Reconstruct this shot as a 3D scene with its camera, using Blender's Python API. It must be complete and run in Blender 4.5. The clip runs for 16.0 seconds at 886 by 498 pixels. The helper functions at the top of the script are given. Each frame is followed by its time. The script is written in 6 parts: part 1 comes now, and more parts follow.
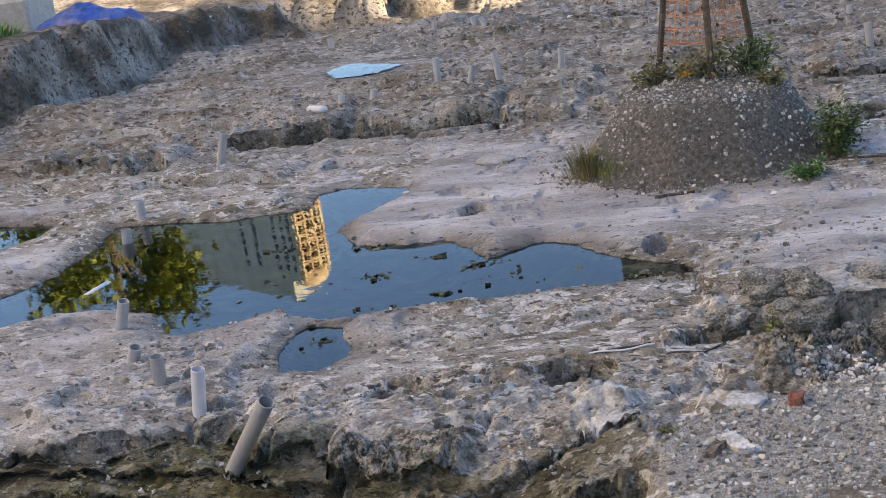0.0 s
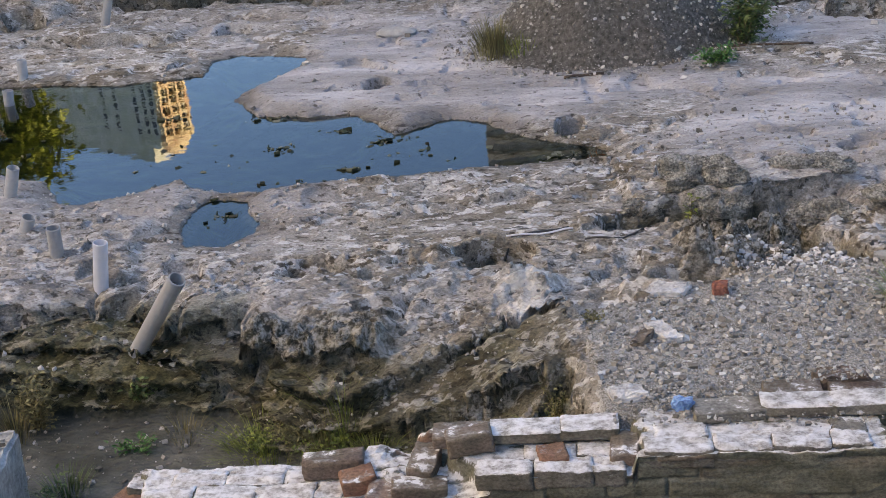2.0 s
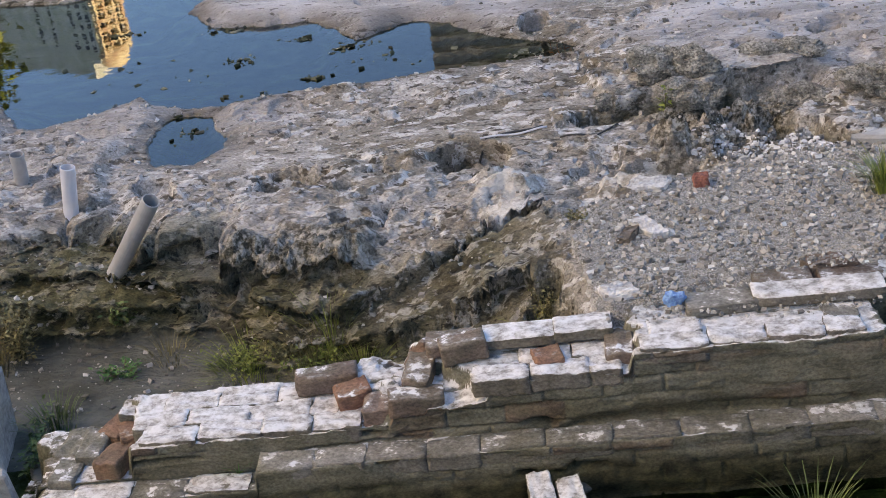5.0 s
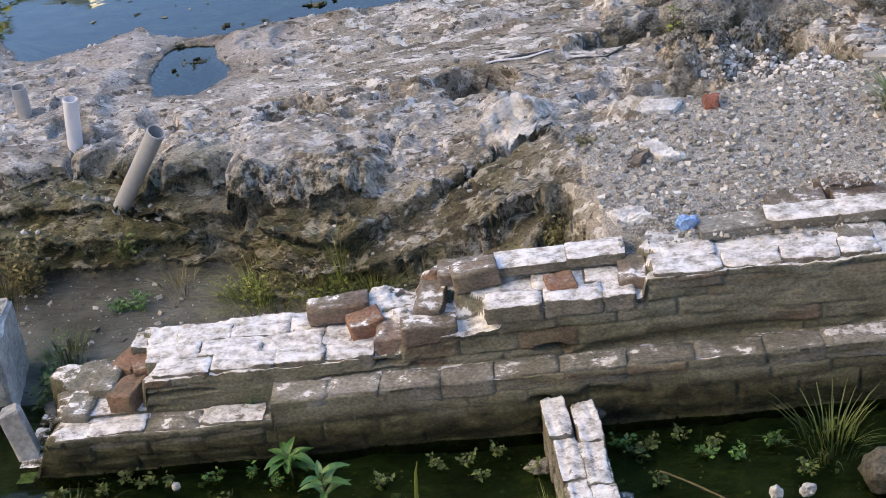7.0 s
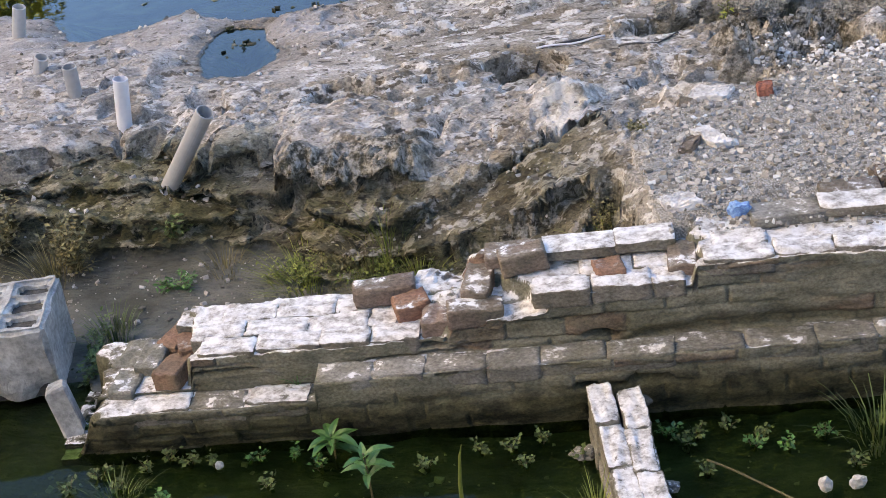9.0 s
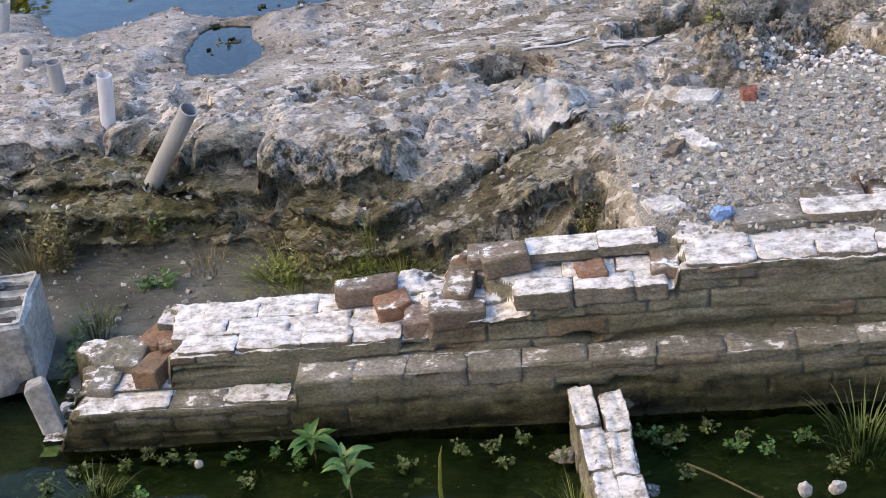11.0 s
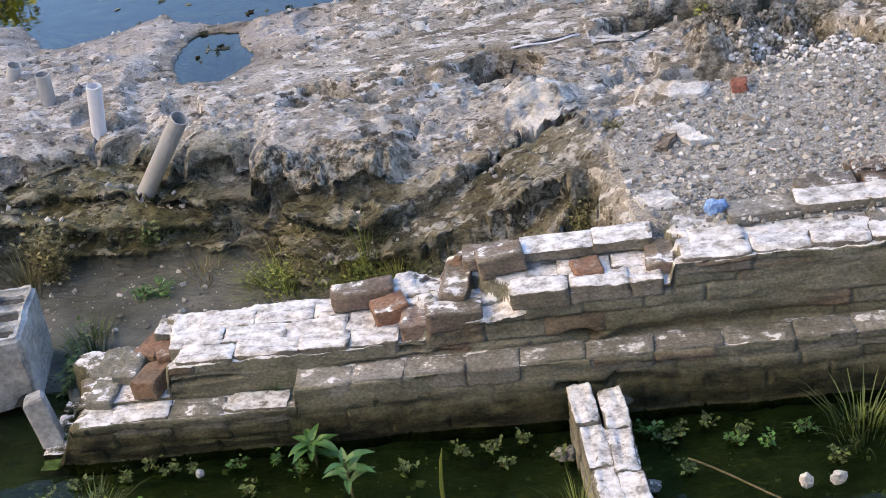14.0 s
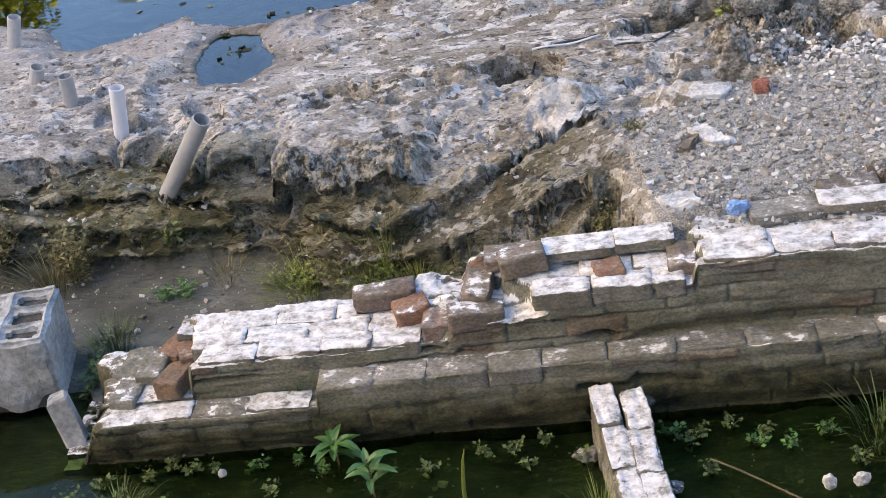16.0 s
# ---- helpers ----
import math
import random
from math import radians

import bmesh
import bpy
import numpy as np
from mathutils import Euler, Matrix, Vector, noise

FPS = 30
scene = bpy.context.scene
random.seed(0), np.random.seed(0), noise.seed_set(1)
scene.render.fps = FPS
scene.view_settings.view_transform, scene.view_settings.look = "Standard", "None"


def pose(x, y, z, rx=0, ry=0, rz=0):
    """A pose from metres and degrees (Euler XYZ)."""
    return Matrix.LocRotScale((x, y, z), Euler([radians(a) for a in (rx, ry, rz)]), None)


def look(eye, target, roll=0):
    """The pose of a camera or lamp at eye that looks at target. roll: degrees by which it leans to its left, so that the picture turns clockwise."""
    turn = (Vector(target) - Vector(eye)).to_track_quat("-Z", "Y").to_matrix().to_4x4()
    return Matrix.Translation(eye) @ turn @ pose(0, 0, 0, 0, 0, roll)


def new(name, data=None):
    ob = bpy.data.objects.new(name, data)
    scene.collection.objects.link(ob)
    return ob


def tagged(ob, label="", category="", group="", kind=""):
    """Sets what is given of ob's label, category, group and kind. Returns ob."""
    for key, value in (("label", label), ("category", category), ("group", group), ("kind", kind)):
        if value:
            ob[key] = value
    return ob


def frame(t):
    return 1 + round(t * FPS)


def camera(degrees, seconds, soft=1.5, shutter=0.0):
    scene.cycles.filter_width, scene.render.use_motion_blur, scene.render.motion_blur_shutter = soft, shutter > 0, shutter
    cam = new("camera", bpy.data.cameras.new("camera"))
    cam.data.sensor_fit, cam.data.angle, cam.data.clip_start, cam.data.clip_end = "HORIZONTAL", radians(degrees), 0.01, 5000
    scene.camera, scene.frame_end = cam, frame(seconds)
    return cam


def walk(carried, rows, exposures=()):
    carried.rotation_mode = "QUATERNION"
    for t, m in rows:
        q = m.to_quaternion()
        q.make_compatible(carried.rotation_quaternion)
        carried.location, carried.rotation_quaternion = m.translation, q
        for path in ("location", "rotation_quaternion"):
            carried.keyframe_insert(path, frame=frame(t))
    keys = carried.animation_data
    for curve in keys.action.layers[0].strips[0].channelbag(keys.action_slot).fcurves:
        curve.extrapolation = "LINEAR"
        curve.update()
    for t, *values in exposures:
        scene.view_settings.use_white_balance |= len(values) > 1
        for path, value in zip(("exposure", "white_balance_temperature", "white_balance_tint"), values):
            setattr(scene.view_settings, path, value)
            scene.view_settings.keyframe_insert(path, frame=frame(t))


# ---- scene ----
cam = camera(36.1, 16.0, soft=0.6)
PATH = [
    (0, (0.902, -0.426, 2.649), (0.456, 1.431, 2.057), -8.8),
    (0.5, (0.71, -0.388, 2.642), (0.495, 1.485, 1.974), -6.6),
    (1, (0.622, -0.418, 2.669), (0.667, 1.462, 1.988), -6.7),
    (1.5, (0.565, -0.339, 2.684), (0.473, 1.498, 1.899), -5.0),
    (2, (0.608, -0.28, 2.651), (0.349, 1.538, 1.86), -5.3),
    (2.5, (0.595, -0.288, 2.646), (0.356, 1.53, 1.847), -5.3),
    (3, (0.543, -0.289, 2.665), (0.336, 1.512, 1.82), -4.4),
    (3.5, (0.51, -0.258, 2.629), (0.307, 1.54, 1.777), -4.0),
    (4, (0.505, -0.228, 2.639), (0.296, 1.553, 1.753), -5.5),
    (6.5, (0.447, -0.212, 2.671), (0.251, 1.513, 1.678), -8.8),
    (7, (0.444, -0.189, 2.656), (0.236, 1.516, 1.631), -8.9),
    (7.5, (0.431, -0.172, 2.629), (0.223, 1.541, 1.618), -7.2),
    (8, (0.43, -0.165, 2.623), (0.181, 1.546, 1.618), -7.7),
    (8.5, (0.428, -0.171, 2.623), (0.173, 1.536, 1.613), -8.0),
    (9, (0.428, -0.177, 2.609), (0.154, 1.518, 1.584), -9.1),
    (11.5, (0.435, -0.164, 2.605), (0.186, 1.533, 1.577), -7.9),
    (12, (0.436, -0.162, 2.617), (0.191, 1.531, 1.581), -8.9),
    (12.5, (0.436, -0.163, 2.608), (0.204, 1.531, 1.571), -9.4),
    (13, (0.431, -0.165, 2.612), (0.199, 1.53, 1.576), -9.4),
    (13.5, (0.438, -0.164, 2.611), (0.193, 1.534, 1.582), -9.5),
    (14, (0.441, -0.158, 2.614), (0.194, 1.538, 1.583), -9.7),
    (14.5, (0.436, -0.163, 2.612), (0.188, 1.534, 1.583), -9.8),
    (15, (0.435, -0.163, 2.612), (0.182, 1.533, 1.584), -9.9),
    (15.5, (0.437, -0.163, 2.611), (0.171, 1.534, 1.586), -10.1),
    (16, (0.428, -0.167, 2.614), (0.155, 1.529, 1.59), -10.1),
]
walk(cam, [(t, look(eye, target, roll)) for t, eye, target, roll in PATH], [(0, 1.64, 8450, 14), (4, 1.68, 8450, 14), (8, 2.15, 8450, 14), (16, 2.2, 8450, 14)])

# ---- world, sun, exposure ----
SUN_AZ = radians(100)      # clockwise from +y
SUN_EL = radians(24)
world = bpy.data.worlds.new("sky")
scene.world = world
world.use_nodes = True
_wn = world.node_tree
_sky = _wn.nodes.new("ShaderNodeTexSky")
_sky.sky_type = 'NISHITA'
_sky.sun_disc = False
_sky.dust_density = 0.15
_sky.ozone_density = 6.0
_sky.air_density = 0.9
_sky.sun_elevation = SUN_EL
_sky.sun_rotation = SUN_AZ
_wn.links.new(_sky.outputs[0], _wn.nodes["Background"].inputs[0])
_wn.nodes["Background"].inputs[1].default_value = 0.15
_sun = bpy.data.lights.new("sun", 'SUN')
_sun.energy = 5.0
_sun.angle = radians(0.5)
_sun.color = (1.0, 0.86, 0.66)
sun = new("sun", _sun)
sun.matrix_world = look((60 * math.sin(SUN_AZ) * math.cos(SUN_EL), 60 * math.cos(SUN_AZ) * math.cos(SUN_EL), 60 * math.sin(SUN_EL)), (0, 0, 0))


# ---- noise on arrays ----
def lattice(ix, iy, seed):
    h = (ix.astype(np.int64) * 374761393 + iy.astype(np.int64) * 668265263 + seed * 982451653) & 0xFFFFFFFF
    h = ((h ^ (h >> 13)) * 1274126177) & 0xFFFFFFFF
    h = ((h ^ (h >> 16)) * 2246822519) & 0xFFFFFFFF
    return ((h ^ (h >> 15)) & 0xFFFFFF) / float(0xFFFFFF)


def vnoise(x, y, seed=0):
    ix, iy = np.floor(x), np.floor(y)
    fx, fy = x - ix, y - iy
    fx, fy = fx * fx * fx * (fx * (fx * 6 - 15) + 10), fy * fy * fy * (fy * (fy * 6 - 15) + 10)
    a, b = lattice(ix, iy, seed), lattice(ix + 1, iy, seed)
    c, d = lattice(ix, iy + 1, seed), lattice(ix + 1, iy + 1, seed)
    return (a + (b - a) * fx) * (1 - fy) + (c + (d - c) * fx) * fy


def fbm(x, y, seed=0, octaves=4, gain=0.5):
    total, amp, norm = 0.0, 1.0, 0.0
    for o in range(octaves):
        c, s = math.cos(0.6 * o), math.sin(0.6 * o)
        total = total + amp * vnoise((x * c - y * s) * 2 ** o, (x * s + y * c) * 2 ** o, seed + o)
        norm += amp
        amp *= gain
    return total / norm


def step(a, b, v):
    t = np.clip((v - a) / (b - a), 0, 1)
    return t * t * (3 - 2 * t)


def terrace(v, n, sharp=0.75):
    k = v * n
    f = k - np.floor(k)
    return (np.floor(k) + step(sharp, 1.0, f)) / n


def polygon_distance(X, Y, pts):
    """Distance to a closed outline, negative inside."""
    best = np.full(X.shape, 1e9)
    inside = np.zeros(X.shape, bool)
    for (x0, y0), (x1, y1) in zip(pts, pts[1:] + pts[:1]):
        dx, dy = x1 - x0, y1 - y0
        t = np.clip(((X - x0) * dx + (Y - y0) * dy) / (dx * dx + dy * dy), 0, 1)
        best = np.minimum(best, (X - x0 - t * dx) ** 2 + (Y - y0 - t * dy) ** 2)
        if y0 != y1:
            inside ^= ((y0 > Y) != (y1 > Y)) & (X < (x1 - x0) * (Y - y0) / (y1 - y0) + x0)
    best = np.sqrt(best)
    return np.where(inside, -best, best)


# ---- plan of the site ----
POND = [(-2.41, 9.18), (-2.44, 9.57), (-2.23, 9.7), (-1.67, 9.5), (-1.70, 9.23), (-1.85, 8.83), (-1.98, 8.5), (-1.75, 8.1),
        (-1.38, 8.06), (-1.11, 8.09), (-0.89, 7.84), (-0.75, 7.58), (-0.61, 7.72), (-0.42, 7.84), (-0.2, 7.76), (0.04, 7.5),
        (0.22, 7.35), (0.56, 7.14), (0.57, 7.0), (0.07, 6.97), (-0.31, 6.91), (-0.67, 6.82), (-1.02, 6.75), (-1.36, 6.66),
        (-1.72, 6.72), (-1.93, 6.95), (-2.14, 6.74), (-2.41, 6.61), (-2.59, 6.68), (-2.78, 7.0), (-3.14, 7.16), (-3.48, 7.13),
        (-3.8, 6.9), (-4.4, 7.0), (-4.18, 7.58), (-3.95, 7.99), (-3.91, 8.48), (-3.96, 9.11), (-3.5, 9.12), (-3.02, 9.0), (-2.74, 9.13)]
SMALL_POOL = [(-1.67, 6.11), (-1.71, 6.44), (-1.66, 6.62), (-1.40, 6.58), (-1.29, 6.13), (-1.42, 5.96), (-1.6, 5.95)]
LEFT_POOL = [(-5.5, 9.5), (-5.19, 9.5), (-4.66, 9.38), (-4.61, 8.93), (-4.82, 8.72), (-5.5, 8.8)]
FAR_PUDDLE = [(-3.81, 15.12), (-3.7, 15.4), (-3.11, 15.05), (-3.25, 14.78), (-3.6, 14.72)]
RIGHT_PUDDLE = [(2.98, 8.80), (3.12, 8.94), (3.30, 8.88), (3.10, 8.62)]
GRAVEL = [(0.38, 4.15), (0.32, 4.57), (0.45, 4.85), (0.67, 5.08), (1.03, 5.16), (1.45, 5.33), (1.75, 5.4), (4.5, 5.6), (4.5, 3.6), (0.6, 3.6)]
# round hollows: x, y, half width, half length, depth
HOLLOWS = [(0.0, 5.70, 0.19, 0.16, 0.34), (-0.84, 5.54, 0.19, 0.13, 0.14), (0.33, 7.5, 0.085, 0.12, 0.45), (-1.0, 8.52, 0.085, 0.12, 0.42),
           (-2.45, 10.3, 0.16, 0.12, 0.25), (-2.62, 9.35, 0.08, 0.09, 0.2), 
           (-1.80, 5.59, 0.10, 0.05, 0.12), (-5.3, 11.3, 0.24, 0.16, 0.3), (-4.5, 11.1, 0.18, 0.12, 0.25), (0.73, 6.50, 0.07, 0.06, 0.16),
           (0.95, 5.42, 0.22, 0.12, 0.16), (0.44, 6.38, 0.07, 0.06, 0.14), (1.35, 6.22, 0.13, 0.08, 0.10), (1.55, 5.74, 0.12, 0.10, 0.14), (1.72, 5.45, 0.10, 0.09, 0.14),
           (1.9, 6.9, 0.10, 0.08, 0.12), (1.51, 6.62, 0.12, 0.06, 0.10), (2.6, 6.6, 0.12, 0.10, 0.25)]
FACE_HOLLOWS = [(0.20, 5.00, 0.11, 0.085, 0.16), (0.34, 4.43, 0.09, 0.11, 0.16)]
# long cracks: x0, y0, x1, y1, half width, depth
CRACKS = [(-3.95, 11.55, -2.75, 11.78, 0.10, 0.16), (-2.60, 11.72, -1.35, 11.70, 0.12, 0.16), (-1.3, 11.6, -0.6, 11.45, 0.05, 0.08),
          (1.75, 10.3, 2.9, 10.35, 0.10, 0.14), (2.25, 9.85, 3.0, 9.75, 0.12, 0.12), (-3.9, 10.25, -3.0, 10.1, 0.05, 0.07),
          (0.58, 6.02, 0.98, 6.16, 0.085, 0.24), (0.95, 5.82, 1.25, 5.74, 0.05, 0.10), (1.45, 5.96, 1.74, 5.42, 0.085, 0.22), (2.18, 5.98, 2.26, 5.62, 0.075, 0.22), (1.30, 6.16, 1.75, 6.00, 0.05, 0.12), (-0.99, 5.21, -1.14, 5.13, 0.055, 0.16)]
# low scarps: x0, y0, x1, y1, height
SCARPS = [(-3.95, 11.62, -2.8, 11.80, 0.11), (-2.65, 11.74, -1.3, 11.72, 0.12), (-1.3, 11.6, -0.6, 11.45, 0.06), (1.7, 10.35, 2.9, 10.42, 0.08),
          (2.2, 9.92, 3.1, 9.80, 0.08), (-5.8, 11.1, -4.3, 11.0, 0.07), (-4.2, 10.2, -2.9, 10.15, 0.04), (0.75, 6.1, 1.75, 6.42, 0.07),
          (-1.6, 14.6, 1.4, 14.5, 0.07), (1.6, 12.2, 4.4, 12.0, 0.08), (-2.2, 16.4, 2.0, 16.2, 0.08), (-2.8, 5.25, -1.75, 5.45, 0.06)]
# beds of the face above the ditch: front edge in plan and height of the top along x, depth of the undercut
BEDS = [
    ([-9, -2.32, -1.89, -1.54, -1.2, -1.0, -0.85, -0.5, -0.17, 0.05, 0.24, 0.35, 0.45, 0.55],
     [5.00, 4.97, 4.93, 4.93, 4.94, 4.76, 4.58, 4.50, 4.48, 4.47, 4.45, 4.36, 4.15, 3.60],
     [-9, -2.3, -1.7, -1.2, -0.9, -0.5, -0.17, 0.05, 0.24, 0.4], [-0.33, -0.32, -0.31, -0.33, -0.36, -0.36, -0.32, -0.24, -0.14, -0.04], 0.03),
    ([-9, -2.32, -1.89, -1.54, -1.2, -1.0, -0.85, -0.5, -0.17, 0.05, 0.24, 0.35, 0.45, 0.55],
     [5.10, 5.07, 4.99, 4.98, 5.00, 4.85, 4.68, 4.60, 4.585, 4.60, 4.62, 4.50, 4.20, 3.60],
     [-9, -2.3, -1.7, -1.2, -0.9, -0.5, -0.17, 0.05, 0.24, 0.4], [-0.2, -0.20, -0.20, -0.23, -0.27, -0.25, -0.16, -0.06, 0.02, 0.06], 0.05),
    ([-9, -2.3, -1.9, -1.65, -1.36, -1.2, -1.05, -0.9, -0.72, -0.54, -0.33, -0.09, 0.1, 0.3, 0.5],
     [5.25, 5.20, 5.16, 5.13, 5.05, 5.03, 4.95, 4.80, 4.75, 4.675, 4.77, 4.862, 4.95, 5.1, 4.4],
     [-9, -2.3, -1.65, -1.36, -1.2, -1.0, -0.54, -0.33, -0.09, 0.1], [-0.12, -0.12, -0.15, -0.12, -0.12, -0.13, -0.15, -0.08, -0.01, 0.02], 0.055),
]
EDGE_X = [-9, -2.30, -2.08, -1.85, -1.70, -1.55, -1.37, -1.23, -1.12, -1.03, -0.95, -0.70, -0.50, -0.42, -0.33, -0.09, 0.06, 0.13, 0.22, 0.36, 0.43, 0.50, 0.56]
EDGE_Y = [5.30, 5.27, 5.35, 5.42, 5.38, 5.20, 5.12, 5.17, 5.17, 4.93, 4.88, 4.86, 4.83, 4.85, 4.86, 4.875, 4.95, 5.03, 5.10, 5.06, 4.80, 4.30, 3.60]
BANK = [(-7.9, 8.0), (-7.75, 13.2), (-7.1, 14.4), (-6.6, 17.0), (-5.9, 18.6), (-4.5, 19.05), (-2.6, 19.15), (2.0, 19.8), (9.5, 19.8),
        (10.5, 6.0), (9.0, 2.2), (-8.5, 2.2)]


def bank_outline(X, Y):
    return polygon_distance(X, Y, BANK)


def layers(X, Y):
    """Masks of the ground's kinds and its height."""
    wob = fbm(X * 2.3, Y * 2.3, 11, 4) - 0.5
    fine = fbm(X * 13, Y * 13, 12, 3) - 0.5
    gravel = step(0.10, -0.06, polygon_distance(X, Y, GRAVEL) + 0.22 * wob + 0.10 * fine)
    # plateau of flaky limestone, its beds rising slightly to the right
    u, v = X * 0.93 + Y * 0.36, -X * 0.30 + Y * 0.95
    beds = fbm(u * 0.8, v * 2.4, 21, 3, 0.45)
    flakes = fbm(u * 3.0, v * 7.0, 31, 3, 0.5)
    chips = fbm(u * 9.0, v * 17.0, 35, 3, 0.5)
    pits = fbm(u * 5.0, v * 8.0, 41, 3, 0.5)
    far = step(9.3, 12.0, Y + 0.8 * wob)
    near = step(7.2, 5.9, Y + 0.7 * wob)
    smooth = step(0.42, 0.58, fbm(X * 0.55, Y * 0.55, 51, 3)) * (1 - far) * (1 - 0.6 * near)
    rough = 1 - 0.75 * smooth
    z = 0.065 + rough * (0.035 + 0.050 * near) * (terrace(beds, 6, 0.90) - 0.5) * 2
    z += rough * (0.014 + 0.034 * near) * (terrace(flakes, 5, 0.88) - 0.5) * 2
    z += rough * (0.004 + 0.020 * near) * (terrace(chips, 4, 0.8) - 0.5) * 2
    z += smooth * (0.05 * (fbm(X * 1.4, Y * 2.6, 52, 3) - 0.5) - 0.04 * step(0.66, 0.72, fbm(X * 4, Y * 6, 53, 2)))
    z -= (0.035 + 0.035 * near) * step(0.64, 0.70, pits) * rough
    seam = np.abs(fbm(u * 1.1 + 0.3 * wob, v * 3.2, 45, 3, 0.5) - 0.5)
    z -= (0.02 + 0.06 * near) * step(0.020, 0.004, seam) * rough * step(0.45, 0.6, fbm(X * 1.1, Y * 1.1, 46, 2))
    z += far * (0.32 * (terrace(fbm(X * 0.42, Y * 1.5, 61, 3, 0.45), 6, 0.92) - 0.45) + 0.20 * (terrace(fbm(X * 1.3, Y * 4.2, 66, 3, 0.45), 4, 0.9) - 0.5) + 0.02)
    # low scarps that face the channel
    jut = np.zeros_like(X)
    for x0, y0, x1, y1, high in SCARPS:
        dx, dy = x1 - x0, y1 - y0
        t = ((X - x0) * dx + (Y - y0) * dy) / (dx * dx + dy * dy)
        d = ((Y - y0) * dx - (X - x0) * dy) / math.hypot(dx, dy) + 0.22 * wob + 0.05 * fine
        ends = step(-0.06, 0.04, t) * step(1.06, 0.96, t)
        z += ends * high * (step(0.0, 0.04, d) * step(1.3, 0.1, d) - 1.3 * step(-0.22, -0.05, d) * step(0.03, 0.0, d))
        jut = jut - ends * high * 1.1 * step(0.02, 0.05, d) * step(0.7, 0.1, d)
    # crusted jagged rock by the end of the gravel
    crust = np.exp(-(((X - 1.25) / 0.62) ** 2 + ((Y - 5.85 - 0.12 * (X - 1.2)) / 0.40) ** 2)) + 0.8 * np.exp(-(((X - 2.15) / 0.35) ** 2 + ((Y - 5.85) / 0.35) ** 2))
    crust = np.clip(crust * 1.3 * step(0.35, 0.55, fbm(X * 1.7 + 3, Y * 1.7, 73, 3)) , 0, 1)
    jag = np.abs(fbm(X * 4, Y * 6, 71, 3, 0.5) - 0.5) * 2
    z += crust * (0.06 - 0.22 * jag + 0.22 * (terrace(fbm(X * 2.2, Y * 3.0, 72, 3, 0.45), 4, 0.88) - 0.45) + 0.03 * (terrace(chips, 4) - 0.5))
    crust = np.clip(crust + 0.95 * np.exp(-(((X + 0.62) / 0.30) ** 4 + ((Y - 4.98) / 0.10) ** 2)), 0, 1)
    z -= 0.07 * np.exp(-(((X + 2.25) / 0.6) ** 2 + ((Y - 5.75) / 0.5) ** 2)) + 0.05 * np.exp(-(((X + 1.9) / 0.25) ** 2 + ((Y - 5.4) / 0.25) ** 2))
    # pale knob of rock beside the hollow, thin pale ledge by the gravel
    pale = np.exp(-(((X - 0.19 - 0.2 * (Y - 5.25)) / 0.14) ** 4 + ((Y - 5.24) / 0.17) ** 4)) + np.exp(-(((X - 0.77) / 0.22) ** 4 + ((Y - 5.17 + 0.19 * (X - 0.77) + 0.10 * wob) / 0.032) ** 2))
    z += np.clip(pale, 0, 1) * (0.065 + 0.07 * (terrace(chips, 4) - 0.4))
    # shallow hollows and cracks
    hole, cavity, gaps = np.zeros_like(X), np.zeros_like(X), np.zeros_like(X)
    for hx, hy, a, b, depth in HOLLOWS:
        near_it = (np.abs(X - hx) < 3 * a) & (np.abs(Y - hy) < 3 * b)
        r = np.sqrt(((X - hx) / a) ** 2 + ((Y - hy) / b) ** 2) + 0.25 * fine + 0.30 * wob
        m = np.where(near_it, step(1.08, 0.80, r), 0)
        z -= m * depth
        hole = np.maximum(hole, m)
        if depth > 0.3:
            cavity = np.maximum(cavity, 0.9 * b * m * step(-0.3 * b, 0.5 * b, Y - hy))
    # pools
    d = np.minimum(polygon_distance(X, Y, POND), polygon_distance(X, Y, SMALL_POOL))
    for outline in (LEFT_POOL, FAR_PUDDLE, RIGHT_PUDDLE):
        d = np.minimum(d, polygon_distance(X, Y, outline))
    d = d + 0.09 * wob + 0.05 * fine
    watered = (X > -5.9) & (X < 0.8) & (Y > 5.75) & (Y < 9.95) | (X > 2.8) & (X < 3.5) & (Y > 8.4) & (Y < 9.15) | (X > -4.2) & (X < -2.7) & (Y > 14.3) & (Y < 15.8)
    z = np.where(watered & (hole < 0.05), np.maximum(z, 0.014 + 0.02 * (flakes - 0.3)), z)
    calm = step(1.3, 0.3, polygon_distance(X, Y, FAR_PUDDLE)) + step(0.7, 0.15, polygon_distance(X, Y, RIGHT_PUDDLE))
    z = z * (1 - calm) + calm * (0.015 + 0.02 * (flakes - 0.4))
    hole_keep = np.where(hole > 0.2, 1.0, 0.0)
    z = z * (1 - step(0.16, 0.0, d) * 0.75 * (1 - hole_keep))
    z = np.where(d < 0, -0.13 * step(0.0, -0.30, d) - 0.025 * step(0.0, -0.02, d) + 0.02 * wob, z)
    wet = step(0.22, -0.02, d)
    pool = step(0.02, -0.10, d)
    for hx, hy, a, b, depth in HOLLOWS:
        m = (np.abs(X - hx) < 2 * a) & (np.abs(Y - hy) < 2 * b)
        r = np.sqrt(((X - hx) / a) ** 2 + ((Y - hy) / b) ** 2) + 0.25 * fine + 0.30 * wob
        z = np.where(m, z - step(1.1, 0.6, r) * depth * 0.6, z)
